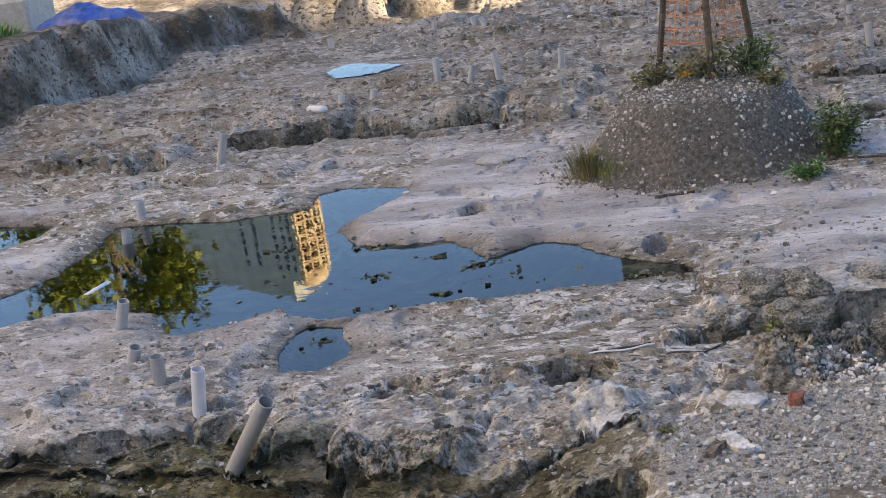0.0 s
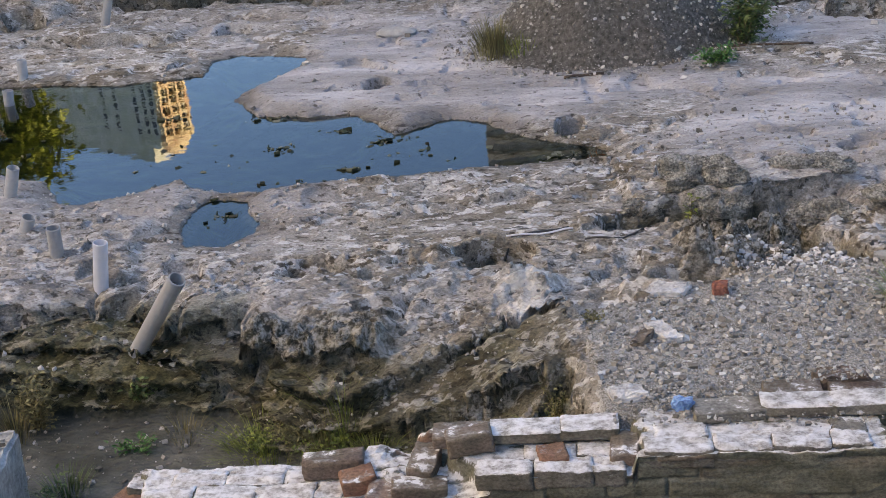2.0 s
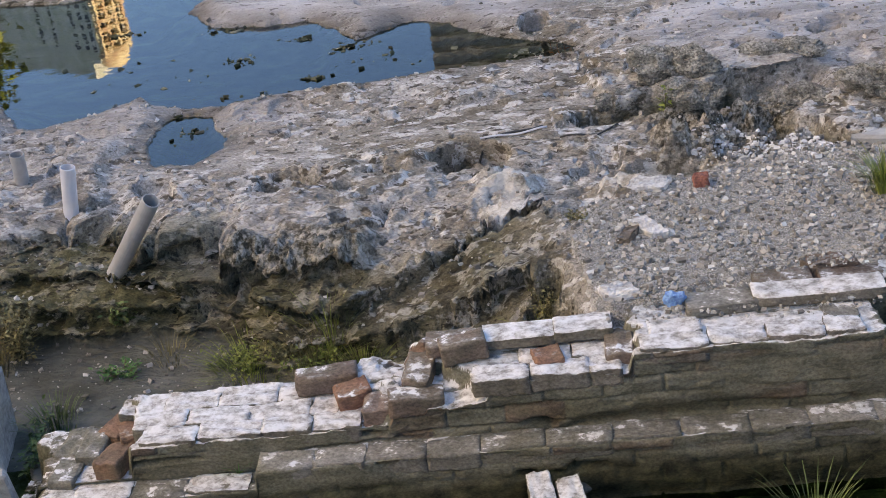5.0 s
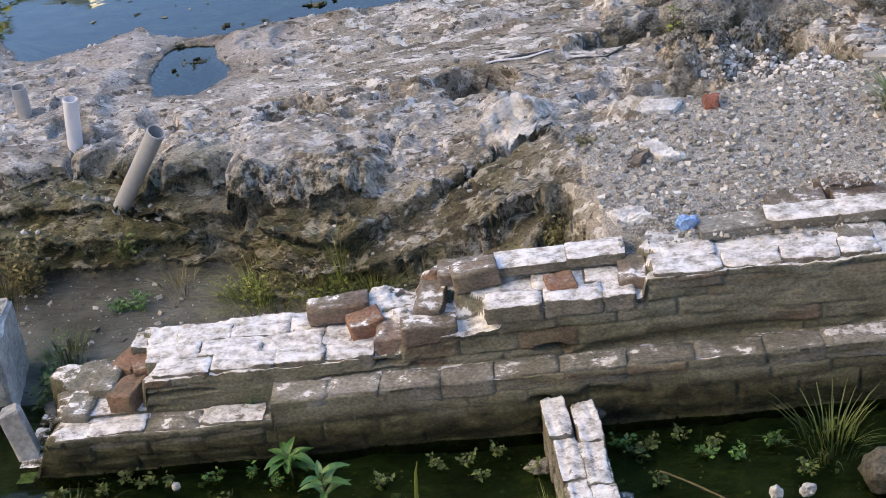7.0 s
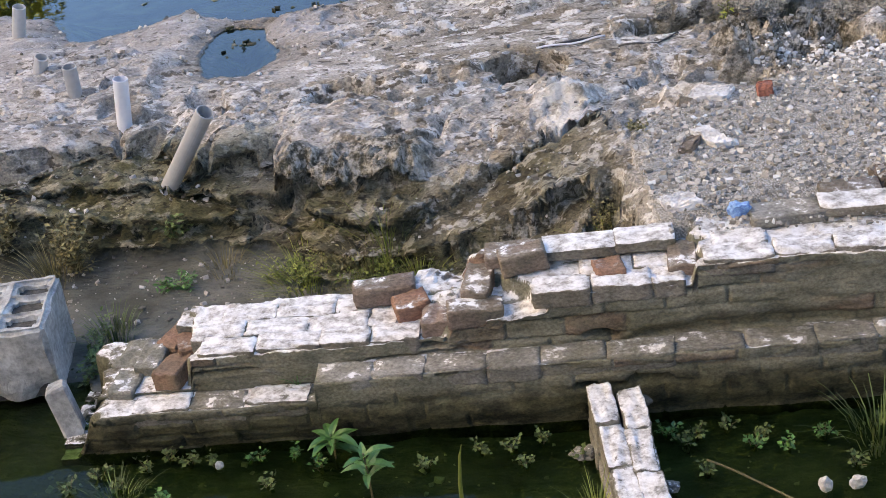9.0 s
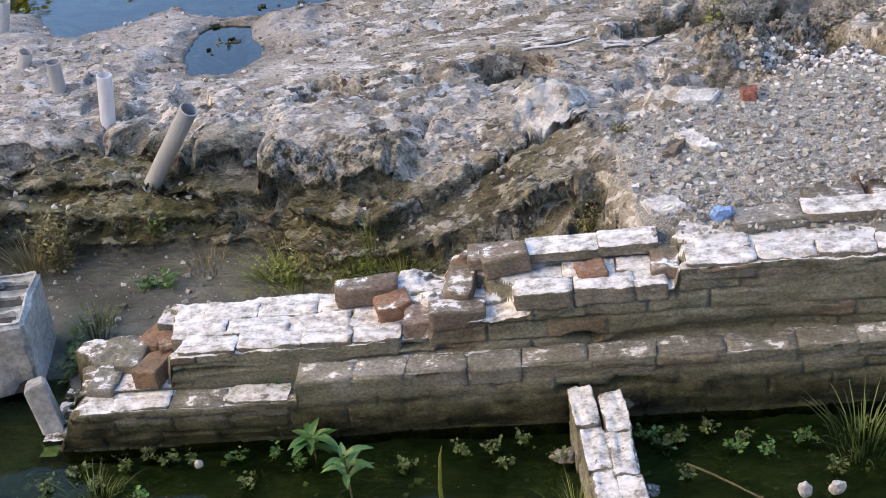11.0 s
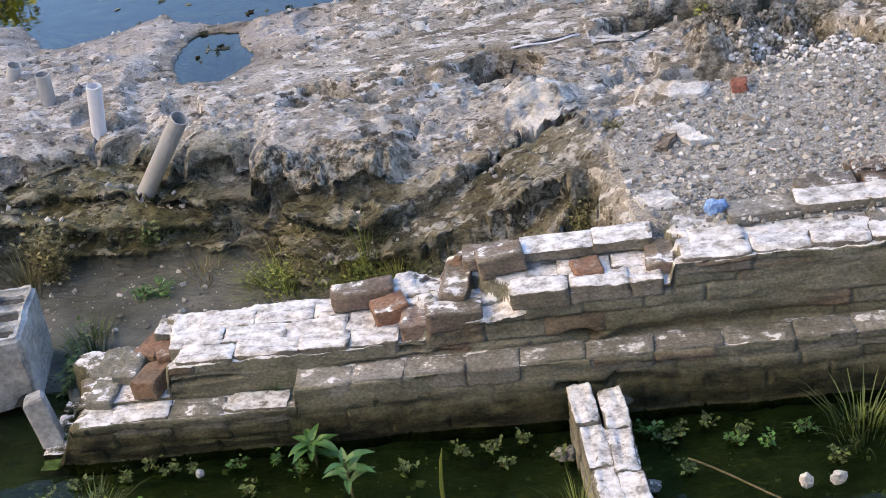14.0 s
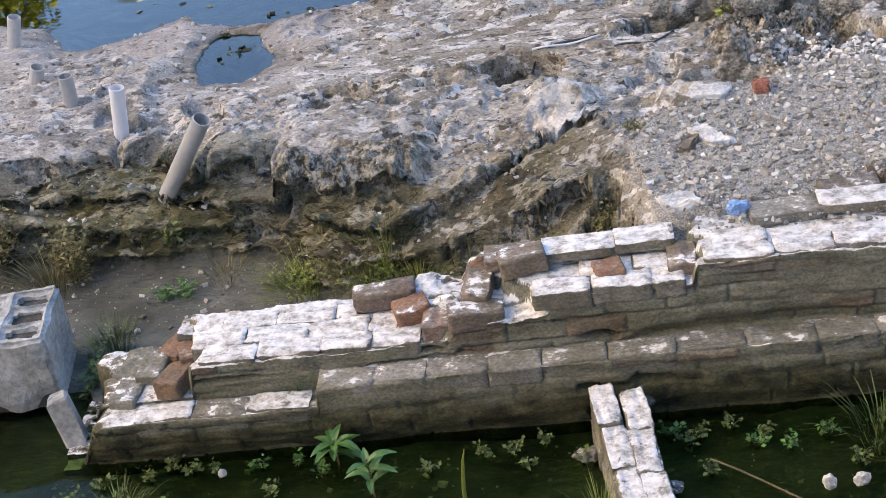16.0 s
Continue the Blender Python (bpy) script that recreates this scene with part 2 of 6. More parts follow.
    for x0, y0, x1, y1, w, depth in CRACKS:
        dx, dy = x1 - x0, y1 - y0
        t = np.clip(((X - x0) * dx + (Y - y0) * dy) / (dx * dx + dy * dy), 0, 1)
        d = np.hypot(X - x0 - t * dx, Y - y0 - t * dy) + 0.16 * wob + 0.06 * fine
        z -= step(w, w * 0.4, d) * depth
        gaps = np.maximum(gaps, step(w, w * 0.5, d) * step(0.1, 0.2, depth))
    # gravel fill, sloping down away from the wall
    gz = np.interp(Y, [3.7, 4.2, 4.8, 5.5], [0.12, 0.135, 0.105, 0.075]) + 0.02 * wob + 0.006 * fine
    z = z * (1 - gravel) + gz * gravel
    # bedded face between the plateau and the ditch
    floor = -0.41 + 0.03 * wob + 0.012 * fine
    nibble = 0.12 * (fbm(X * 3.0, Y * 1.2, 84, 3) - 0.5) + 0.010 * fine
    steep = np.zeros_like(X)
    edge = Y - np.interp(X, EDGE_X, EDGE_Y) - 0.55 * nibble
    knob = step(-1.06, -0.98, X) * step(-0.38, -0.46, X)
    slant = step(-0.46, -0.36, X) * step(0.16, 0.06, X)
    lamina = fbm(X * 1.6 - Y * 2.4, X * 5.0 + Y * 12.0, 81, 4)
    grit = fbm(X * 26, Y * 26, 82, 3) - 0.5
    nearby = step(0.45, 0.0, edge)
    z = z - 0.085 * slant * step(5.36, 4.88, Y) - 0.075 * np.exp(-np.clip(edge, 0, 9) / 0.055) * step(0.5, 0.4, X)
    z = z - np.interp(X, [-2.4, -1.9, -1.4, -1.1, -1.0], [0.07, 0.06, 0.05, 0.03, 0.0]) * nearby
    z = z + slant * nearby * (0.045 * (terrace(lamina, 9, 0.75) - 0.5) * 2 + 0.03 * grit) * (1 - gravel)
    face = floor
    face_push = np.zeros_like(X)
    on_bed = np.zeros_like(X)
    for bx, by, tx, tz, under in BEDS:
        d = Y - np.interp(X, bx, by) - nibble
        top = np.interp(X, tx, tz) + 0.16 * np.clip(d, -0.1, 0.25) + 0.085 * (terrace(lamina, 10, 0.75) - 0.5) + 0.045 * grit
        on = step(-0.028, 0.006, d)
        face = np.maximum(face, floor + on * (top - floor))
        on_bed = np.maximum(on_bed, on)
        steep = np.maximum(steep, step(-0.06, -0.02, d) * step(0.05, 0.0, d))
        here = step(0.45, 0.3, X) * (1 - 0.6 * slant)
        face_push += here * under * (step(-0.05, -0.015, d) * step(0.0, -0.008, d) - 0.8 * step(-0.008, 0.004, d) * step(0.09, 0.01, d))
    on = step(-0.030, 0.004, edge)
    fall = 1 - on
    z = np.where(edge > 0.05, z, np.where(on > 0, np.maximum(face, face + on * (z - face)), face))
    for hx, hy, a, b, depth in FACE_HOLLOWS:
        r = np.sqrt(((X - hx) / a) ** 2 + ((Y - hy) / b) ** 2) + 0.35 * fine + 0.25 * wob
        m = step(1.1, 0.75, r)
        z = z - m * depth
        hole = np.maximum(hole, m)
    bulge = knob * step(-0.03, 0.0, edge) * step(0.17, 0.08, edge + 0.12 * wob)
    pits2 = np.abs(fbm(X * 17, Y * 17, 86, 3) - 0.5) * 2
    z += bulge * (0.045 - 0.10 * pits2)
    crust = np.maximum(crust, bulge)
    face_push += step(0.40, 0.3, X) * (0.055 - 0.055 * slant) * (step(-0.055, -0.02, edge) * step(0.0, -0.01, edge) - 0.9 * step(-0.008, 0.004, edge) * step(0.12, 0.02, edge)) + bulge * 0.02 * (fbm(X * 21, Y * 9, 87, 2) - 0.5)
    steep = np.maximum(steep, step(-0.06, -0.02, edge) * step(0.06, 0.0, edge)) * step(0.45, 0.35, X)
    dipped = z - 0.25 * X
    face_push += steep * (0.075 * (terrace(fbm(X * 3.0, dipped * 26, 88, 3), 6, 0.75) - 0.5) + 0.03 * (fbm(X * 24, dipped * 50, 89, 2) - 0.5))
    crust = np.maximum(crust, 0.8 * knob * step(-0.08, -0.04, edge) * step(0.0, -0.02, edge))
    # water channel in front of the wall, and the bank the camera stands on
    front = step(0.06, 0.0, Y - np.interp(X, [-1.75, -1.6, 0.3, 0.5, 1.43, 1.50], [3.98, 3.66, 3.66, 3.95, 3.95, 4.10]))
    z = z * (1 - front) + front * (-0.47 + 0.05 * wob + 0.03 * fine)
    z = np.where(Y < 2.6, z + step(2.5, 1.3, Y) * 1.45, z)
    # edge of the dig
    b = bank_outline(X, Y) + 0.9 * wob + 0.12 * fine
    rise = step(-0.12, 0.36, b)
    rise_keep = np.where(Y < 3.0, 0, 1)
    z = z * (1 - rise * rise_keep) + rise * rise_keep * (np.interp(Y, [15, 18.5], [0.92, 0.55]) + 0.25 * wob + 0.05 * fine)
    z += rise_keep * step(-0.1, 0.3, b) * step(1.6, 0.5, b) * 0.10 * (terrace(fbm(X * 2.2, Y * 2.2, 91, 4), 5) - 0.5)
    push = jut * on + face_push + cavity
    moss_shade = fall * np.interp(X, [-1.2, -0.9, 0.0, 0.35, 0.5], [1.0, 0.95, 0.75, 0.5, 0.0]) * (0.75 + 1.3 * (fbm(X * 4, Y * 4, 97, 3) - 0.4))
    moss_shade = np.maximum(moss_shade, step(0.14, 0.0, edge + 0.25 * wob) * np.interp(X, [-1.3, -1.1, -0.9, -0.45, 0.1, 0.2], [0.8, 0.7, 0.15, 0.35, 0.35, 0.0]))
    # deep cracks toned dark, for wet rock and the shade inside them
    moss_shade = np.maximum(moss_shade, 0.9 * gaps)
    moss_shade = np.maximum(moss_shade, 0.95 * front * step(1.40, 1.46, X))
    # hollows take the dark tone too, their inner shade put into the colour
    moss_shade = np.clip(np.maximum(moss_shade, 0.92 * step(0.4, 0.9, hole + 0.4 * wob)), 0, 1)
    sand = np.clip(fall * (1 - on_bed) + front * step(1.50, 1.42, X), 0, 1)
    earth = np.clip(step(-0.4, 0.3, b) + far * 0.55, 0, 1)
    return z, {"gravel": gravel * (1 - fall) * (1 - front), "moss_shade": moss_shade, "sand": sand, "wet": wet, "pool": pool, "crust": crust, "earth": earth,
               "smooth": smooth, "pale": np.clip(pale, 0, 1), "push": push}


def ground_at(x, y):
    z, _ = layers(np.array([x], float), np.array([y], float))
    return float(z[0])


# ---- materials ----
def material(name):
    m = bpy.data.materials.new(name)
    m.use_nodes = True
    nt = m.node_tree
    return m, nt, nt.nodes["Principled BSDF"]


def node(nt, kind, **values):
    n = nt.nodes.new(kind)
    for key, value in values.items():
        n.inputs[key.replace("_", " ")].default_value = value
    return n


def ramp(nt, source, stops):
    r = nt.nodes.new("ShaderNodeValToRGB")
    while len(r.color_ramp.elements) < len(stops):
        r.color_ramp.elements.new(0.5)
    for e, (p, c) in zip(r.color_ramp.elements, stops):
        e.position, e.color = p, (*c, 1)
    nt.links.new(source, r.inputs[0])
    return r.outputs[0]


def blend(nt, factor, a, b, mode='MIX'):
    n = nt.nodes.new("ShaderNodeMix")
    n.data_type, n.blend_type = 'RGBA', mode
    for socket, value in ((n.inputs[0], factor), (n.inputs[6], a), (n.inputs[7], b)):
        if isinstance(value, (int, float)):
            socket.default_value = value
        elif isinstance(value, tuple):
            socket.default_value = (*value, 1)
        else:
            nt.links.new(value, socket)
    return n.outputs[2]


def coords(nt, scale=(1, 1, 1), rot=0.0, space="Object"):
    tc = nt.nodes.new("ShaderNodeTexCoord")
    mp = nt.nodes.new("ShaderNodeMapping")
    mp.inputs["Scale"].default_value = scale
    mp.inputs["Rotation"].default_value = (0, 0, rot)
    nt.links.new(tc.outputs[space], mp.inputs[0])
    return mp.outputs[0]


def tex(nt, vec, scale, detail=6.0, rough=0.6):
    n = node(nt, "ShaderNodeTexNoise", Scale=scale, Detail=detail, Roughness=rough)
    nt.links.new(vec, n.inputs["Vector"])
    return n.outputs[0]


def bump(nt, bsdf, source, strength, distance):
    b = node(nt, "ShaderNodeBump", Strength=strength, Distance=distance)
    nt.links.new(source, b.inputs["Height"])
    nt.links.new(b.outputs[0], bsdf.inputs["Normal"])
    return b


def plain(name, dark, light, scale=20.0, rough=0.8, relief=0.3, distance=0.004, vary=0.0, metallic=0.0, space="Object", grain=0.6):
    """A two-tone grainy surface."""
    m, nt, b = material(name)
    vec = coords(nt, space=space)
    n1, n2 = tex(nt, vec, scale), tex(nt, vec, scale * 6, 4)
    col = ramp(nt, n1, [(0.3, dark), (0.7, light)])
    col = blend(nt, grain, col, ramp(nt, n2, [(0.36, (0.22, 0.22, 0.22)), (0.64, (0.78, 0.78, 0.78))]), 'OVERLAY')
    if vary:
        info = nt.nodes.new("ShaderNodeObjectInfo")
        hsv = nt.nodes.new("ShaderNodeHueSaturation")
        mr = node(nt, "ShaderNodeMapRange")
        mr.inputs[3].default_value, mr.inputs[4].default_value = 1 - vary, 1 + vary
        nt.links.new(info.outputs["Random"], mr.inputs[0])
        nt.links.new(mr.outputs[0], hsv.inputs["Value"])
        nt.links.new(col, hsv.inputs["Color"])
        col = hsv.outputs[0]
    nt.links.new(col, b.inputs["Base Color"])
    b.inputs["Roughness"].default_value = rough
    b.inputs["Metallic"].default_value = metallic
    bump(nt, b, n2, relief, distance)
    return m


def ground_material():
    m, nt, b = material("limestone_ground")
    vec = coords(nt)
    streak = coords(nt, (0.75, 2.3, 1.0), radians(-18))

    def mask(name):
        a = nt.nodes.new("ShaderNodeAttribute")
        a.attribute_name = name
        return a.outputs["Fac"]

    slant = coords(nt, (0.85, 1.35, 1.2), radians(-18))
    big, mid, small, grain = tex(nt, vec, 0.8, 3), tex(nt, slant, 3.2, 8, 0.62), tex(nt, slant, 15, 5, 0.6), tex(nt, slant, 75, 4, 0.65)
    flake, pit = tex(nt, slant, 11, 6, 0.62), tex(nt, coords(nt, (0.8, 1.9, 1.3), radians(-15)), 15, 5, 0.6)
    wide = tex(nt, coords(nt, (0.5, 1.6, 1.0), radians(-12)), 1.6, 5, 0.6)
    rock = ramp(nt, mid, [(0.36, (0.18, 0.155, 0.12)), (0.46, (0.32, 0.29, 0.25)), (0.54, (0.42, 0.395, 0.365)), (0.64, (0.53, 0.51, 0.485))])
    rock = blend(nt, ramp(nt, big, [(0.42, (0, 0, 0)), (0.62, (0.55, 0.55, 0.55))]), rock, (0.33, 0.275, 0.20))
    whites = ramp(nt, flake, [(0.525, (0, 0, 0)), (0.575, (0.85, 0.85, 0.85))])
    rock = blend(nt, whites, rock, ramp(nt, small, [(0.35, (0.58, 0.55, 0.52)), (0.6, (0.86, 0.84, 0.82))]))
    # low pit noise darkens this and the colours below, as painted shade in pits
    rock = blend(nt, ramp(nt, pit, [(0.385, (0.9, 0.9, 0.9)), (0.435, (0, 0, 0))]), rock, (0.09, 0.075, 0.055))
    smooth = ramp(nt, wide, [(0.36, (0.30, 0.285, 0.28)), (0.5, (0.47, 0.455, 0.46)), (0.62, (0.68, 0.66, 0.67))])
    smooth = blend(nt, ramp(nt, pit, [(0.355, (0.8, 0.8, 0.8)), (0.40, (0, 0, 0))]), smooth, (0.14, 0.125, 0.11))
    soft = nt.nodes.new("ShaderNodeMath")
    soft.operation = 'MULTIPLY'
    soft.inputs[1].default_value = 0.9
    nt.links.new(mask("smooth"), soft.inputs[0])
    col = blend(nt, soft.outputs[0], rock, smooth)
    earth = ramp(nt, wide, [(0.38, (0.075, 0.065, 0.050)), (0.5, (0.18, 0.165, 0.145)), (0.62, (0.36, 0.34, 0.315))])
    earth = blend(nt, ramp(nt, flake, [(0.57, (0, 0, 0)), (0.66, (0.22, 0.22, 0.22))]), earth, (0.46, 0.43, 0.40))
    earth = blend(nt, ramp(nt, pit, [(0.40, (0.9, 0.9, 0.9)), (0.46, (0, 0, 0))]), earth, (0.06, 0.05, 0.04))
    col = blend(nt, mask("earth"), col, earth)
    speck = ramp(nt, grain, [(0.36, (0.28, 0.28, 0.28)), (0.64, (0.72, 0.72, 0.72))])
    calm = nt.nodes.new("ShaderNodeMath")
    calm.operation = 'MULTIPLY_ADD'
    calm.inputs[1].default_value, calm.inputs[2].default_value = -0.55, 0.85
    nt.links.new(mask("smooth"), calm.inputs[0])
    col = blend(nt, calm.outputs[0], col, speck, 'OVERLAY')
    crust = ramp(nt, tex(nt, vec, 30, 5, 0.75), [(0.42, (0.05, 0.043, 0.030)), (0.50, (0.24, 0.215, 0.17)), (0.60, (0.54, 0.50, 0.44))])
    col = blend(nt, mask("crust"), col, crust)
    # olive moss colour, which also paints the shade in hollows and cracks
    moss_shade_col = ramp(nt, mid, [(0.36, (0.033, 0.033, 0.014)), (0.5, (0.098, 0.093, 0.045)), (0.62, (0.23, 0.212, 0.135))])
    moss_shade_col = blend(nt, ramp(nt, flake, [(0.53, (0, 0, 0)), (0.60, (0.7, 0.7, 0.7))]), moss_shade_col, (0.37, 0.34, 0.26))
    moss_shade_col = blend(nt, ramp(nt, pit, [(0.40, (0.9, 0.9, 0.9)), (0.45, (0, 0, 0))]), moss_shade_col, (0.03, 0.026, 0.014))
    moss_shade_col = blend(nt, 0.8, moss_shade_col, speck, 'OVERLAY')
    col = blend(nt, mask("moss_shade"), col, moss_shade_col)
    knob = ramp(nt, flake, [(0.36, (0.22, 0.20, 0.17)), (0.46, (0.54, 0.51, 0.465)), (0.56, (0.80, 0.77, 0.73))])
    col = blend(nt, mask("pale"), col, blend(nt, 0.5, knob, speck, 'OVERLAY'))
    grav = ramp(nt, tex(nt, vec, 170, 4, 0.75), [(0.38, (0.16, 0.148, 0.125)), (0.5, (0.38, 0.36, 0.325)), (0.62, (0.64, 0.62, 0.58))])
    col = blend(nt, mask("gravel"), col, grav)
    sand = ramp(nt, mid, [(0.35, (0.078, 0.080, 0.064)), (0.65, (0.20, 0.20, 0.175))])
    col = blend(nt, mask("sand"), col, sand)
    damp = blend(nt, 1.0, col, (0.42, 0.40, 0.36), 'MULTIPLY')
    wet = nt.nodes.new("ShaderNodeMath")
    wet.operation = 'MULTIPLY'
    nt.links.new(mask("wet"), wet.inputs[0])
    nt.links.new(ramp(nt, mid, [(0.3, (0.2, 0.2, 0.2)), (0.6, (1, 1, 1))]), wet.inputs[1])
    col = blend(nt, wet.outputs[0], col, damp)
    bottom = ramp(nt, mid, [(0.40, (0.016, 0.015, 0.010)), (0.52, (0.045, 0.048, 0.02)), (0.64, (0.11, 0.13, 0.04))])
    col = blend(nt, mask("pool"), col, bottom)
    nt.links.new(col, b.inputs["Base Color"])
    b.inputs["Roughness"].default_value = 0.88
    b.inputs["Specular IOR Level"].default_value = 0.3
    b1 = node(nt, "ShaderNodeBump", Strength=0.8, Distance=0.035)
    nt.links.new(flake, b1.inputs["Height"])
    b2 = node(nt, "ShaderNodeBump", Strength=0.7, Distance=0.05)
    nt.links.new(pit, b2.inputs["Height"])
    nt.links.new(b1.outputs[0], b2.inputs["Normal"])
    b3 = node(nt, "ShaderNodeBump", Strength=0.5, Distance=0.006)
    nt.links.new(grain, b3.inputs["Height"])
    nt.links.new(b2.outputs[0], b3.inputs["Normal"])
    nt.links.new(b3.outputs[0], b.inputs["Normal"])
    return m


def water_material(name, tint, ripple, bend=1.42):
    m, nt, b = material(name)
    nt.nodes.remove(b)
    out = nt.nodes["Material Output"]
    clear = node(nt, "ShaderNodeBsdfTransparent")
    clear.inputs[0].default_value = (*tint, 1)
    gloss = node(nt, "ShaderNodeBsdfGlossy", Roughness=0.015)
    fres = node(nt, "ShaderNodeFresnel", IOR=bend)
    bp = node(nt, "ShaderNodeBump", Strength=0.25, Distance=ripple)
    nt.links.new(tex(nt, coords(nt), 3.0, 3), bp.inputs["Height"])
    nt.links.new(bp.outputs[0], gloss.inputs["Normal"])
    mix = nt.nodes.new("ShaderNodeMixShader")
    nt.links.new(fres.outputs[0], mix.inputs[0])
    nt.links.new(clear.outputs[0], mix.inputs[1])
    nt.links.new(gloss.outputs[0], mix.inputs[2])
    nt.links.new(mix.outputs[0], out.inputs["Surface"])
    return m


M_GROUND = ground_material()
M_WATER = water_material("pool_water", (0.62, 0.66, 0.50), 0.002, 1.75)
M_DITCH = water_material("ditch_water", (0.40, 0.52, 0.26), 0.004, 1.33)


# ---- building helpers ----
def mesh_object(name, bm, mat, smooth=False):
    me = bpy.data.meshes.new(name)
    bm.normal_update()
    bm.to_mesh(me)
    bm.free()
    if smooth:
        me.shade_smooth()
    if mat:
        me.materials.append(mat)
    return new(name, me)


def part(name, bm, mat, parent, label="", smooth=False):
    ob = mesh_object(name, bm, mat, smooth)
    ob.parent = parent
    if label:
        ob["label"] = label
    return ob


def empty(name, x, y, z, label="", category="", group="", kind=""):
    ob = new(name)
    ob.location = (x, y, z)
    bpy.context.view_layer.update()
    return tagged(ob, label, category, group, kind)


def array_mesh(name, verts, faces, mat, smooth=True):
    """A mesh from arrays of vertices and quads or triangles."""
    me = bpy.data.meshes.new(name)
    verts, faces = np.asarray(verts, np.float32), np.asarray(faces, np.int32)
    k = faces.shape[1]
    me.vertices.add(len(verts))
    me.vertices.foreach_set("co", verts.ravel())
    me.loops.add(faces.size)
    me.loops.foreach_set("vertex_index", faces.ravel())
    me.polygons.add(len(faces))
    me.polygons.foreach_set("loop_start", np.arange(0, faces.size, k, dtype=np.int32))
    me.polygons.foreach_set("use_smooth", np.full(len(faces), smooth))
    me.update(calc_edges=True)
    me.materials.append(mat)
    return me


# ---- ground: one sheet to the horizon ----
def ticks(stops):
    out = [np.array([stops[0][0]])]
    for (a, _), (b, d) in zip(stops, stops[1:]):
        n = max(1, int(round((b - a) / d)))
        out.append(a + (b - a) * np.arange(1, n + 1) / n)
    return np.concatenate(out)


def tail(start, sign):
    v, d, out = start, 0.5, []
    while abs(v) < 3000:
        d *= 1.6
        v += sign * d
        out.append(v)
    return np.array(out[::-1] if sign < 0 else out)


gx = np.concatenate([tail(-13.0, -1), ticks([(-13.0, 0), (-8.0, 0.16), (-4.6, 0.05), (-2.6, 0.03), (2.4, 0.011), (3.0, 0.02), (5.0, 0.05), (12.0, 0.2)]), tail(12.0, 1)])
gy = np.concatenate([tail(0.5, -1), ticks([(0.5, 0), (2.4, 0.1), (3.5, 0.03), (4.2, 0.02), (6.6, 0.011), (7.4, 0.016), (10.0, 0.024), (14.0, 0.036), (21.5, 0.06), (26.0, 0.3)]), tail(26.0, 1)])
GX, GY = np.meshgrid(gx, gy)
GZ, MASKS = layers(GX.ravel(), GY.ravel())
nx, ny = len(gx), len(gy)
idx = np.arange(nx * ny).reshape(ny, nx)
quads = np.stack([idx[:-1, :-1], idx[:-1, 1:], idx[1:, 1:], idx[1:, :-1]], -1).reshape(-1, 4)
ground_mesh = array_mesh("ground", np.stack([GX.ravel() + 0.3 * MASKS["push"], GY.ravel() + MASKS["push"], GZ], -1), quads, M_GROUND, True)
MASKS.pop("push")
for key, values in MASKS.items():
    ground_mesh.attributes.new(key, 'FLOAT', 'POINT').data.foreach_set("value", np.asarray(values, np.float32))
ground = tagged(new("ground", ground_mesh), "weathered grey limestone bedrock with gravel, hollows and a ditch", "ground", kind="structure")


def water(name, outlines, x0, y0, x1, y1, z, mat, label, cell=0.06):
    xs, ys = np.arange(x0, x1 + cell, cell), np.arange(y0, y1 + cell, cell)
    X, Y = np.meshgrid(xs, ys)
    keep = np.ones((len(ys) - 1, len(xs) - 1), bool)
    if outlines:
        cx, cy = X[:-1, :-1] + cell / 2, Y[:-1, :-1] + cell / 2
        keep = np.minimum.reduce([polygon_distance(cx, cy, o) for o in outlines]) < 0.11
    n = np.arange(X.size).reshape(X.shape)
    q = np.stack([n[:-1, :-1], n[:-1, 1:], n[1:, 1:], n[1:, :-1]], -1)[keep]
    return tagged(new(name, array_mesh(name, np.stack([X.ravel(), Y.ravel(), np.full(X.size, z)], -1), q, mat, True)), label, "water", kind="structure")


water("water_pond", [POND, SMALL_POOL], -4.6, 5.7, 0.8, 9.9, 0.0, M_WATER, "still rainwater pool on the rock mirroring sky and towers")
water("water_side_pool", [LEFT_POOL], -5.8, 8.5, -4.4, 9.8, 0.0, M_WATER, "shallow rainwater pool on the rock")
water("water_far_puddle", [FAR_PUDDLE], -4.0, 14.5, -2.9, 15.6, 0.03, M_WATER, "bright puddle mirroring the sky")
water("water_right_puddle", [RIGHT_PUDDLE], 2.8, 8.4, 3.5, 9.1, 0.0, M_WATER, "small puddle mirroring the sky")
water("water_ditch", None, -8.0, 1.6, 8.0, 4.0, -0.425, M_DITCH, "dark green stagnant water in the ditch", 0.5)


# ---- shapes ----
def box(bm, x0, y0, z0, x1, y1, z1):
    vs = [bm.verts.new(p) for p in ((x0, y0, z0), (x1, y0, z0), (x1, y1, z0), (x0, y1, z0), (x0, y0, z1), (x1, y0, z1), (x1, y1, z1), (x0, y1, z1))]
    for f in ((0, 3, 2, 1), (4, 5, 6, 7), (0, 1, 5, 4), (1, 2, 6, 5), (2, 3, 7, 6), (3, 0, 4, 7)):
        bm.faces.new([vs[i] for i in f])
    return bm


def one_box(*a):
    return box(bmesh.new(), *a)


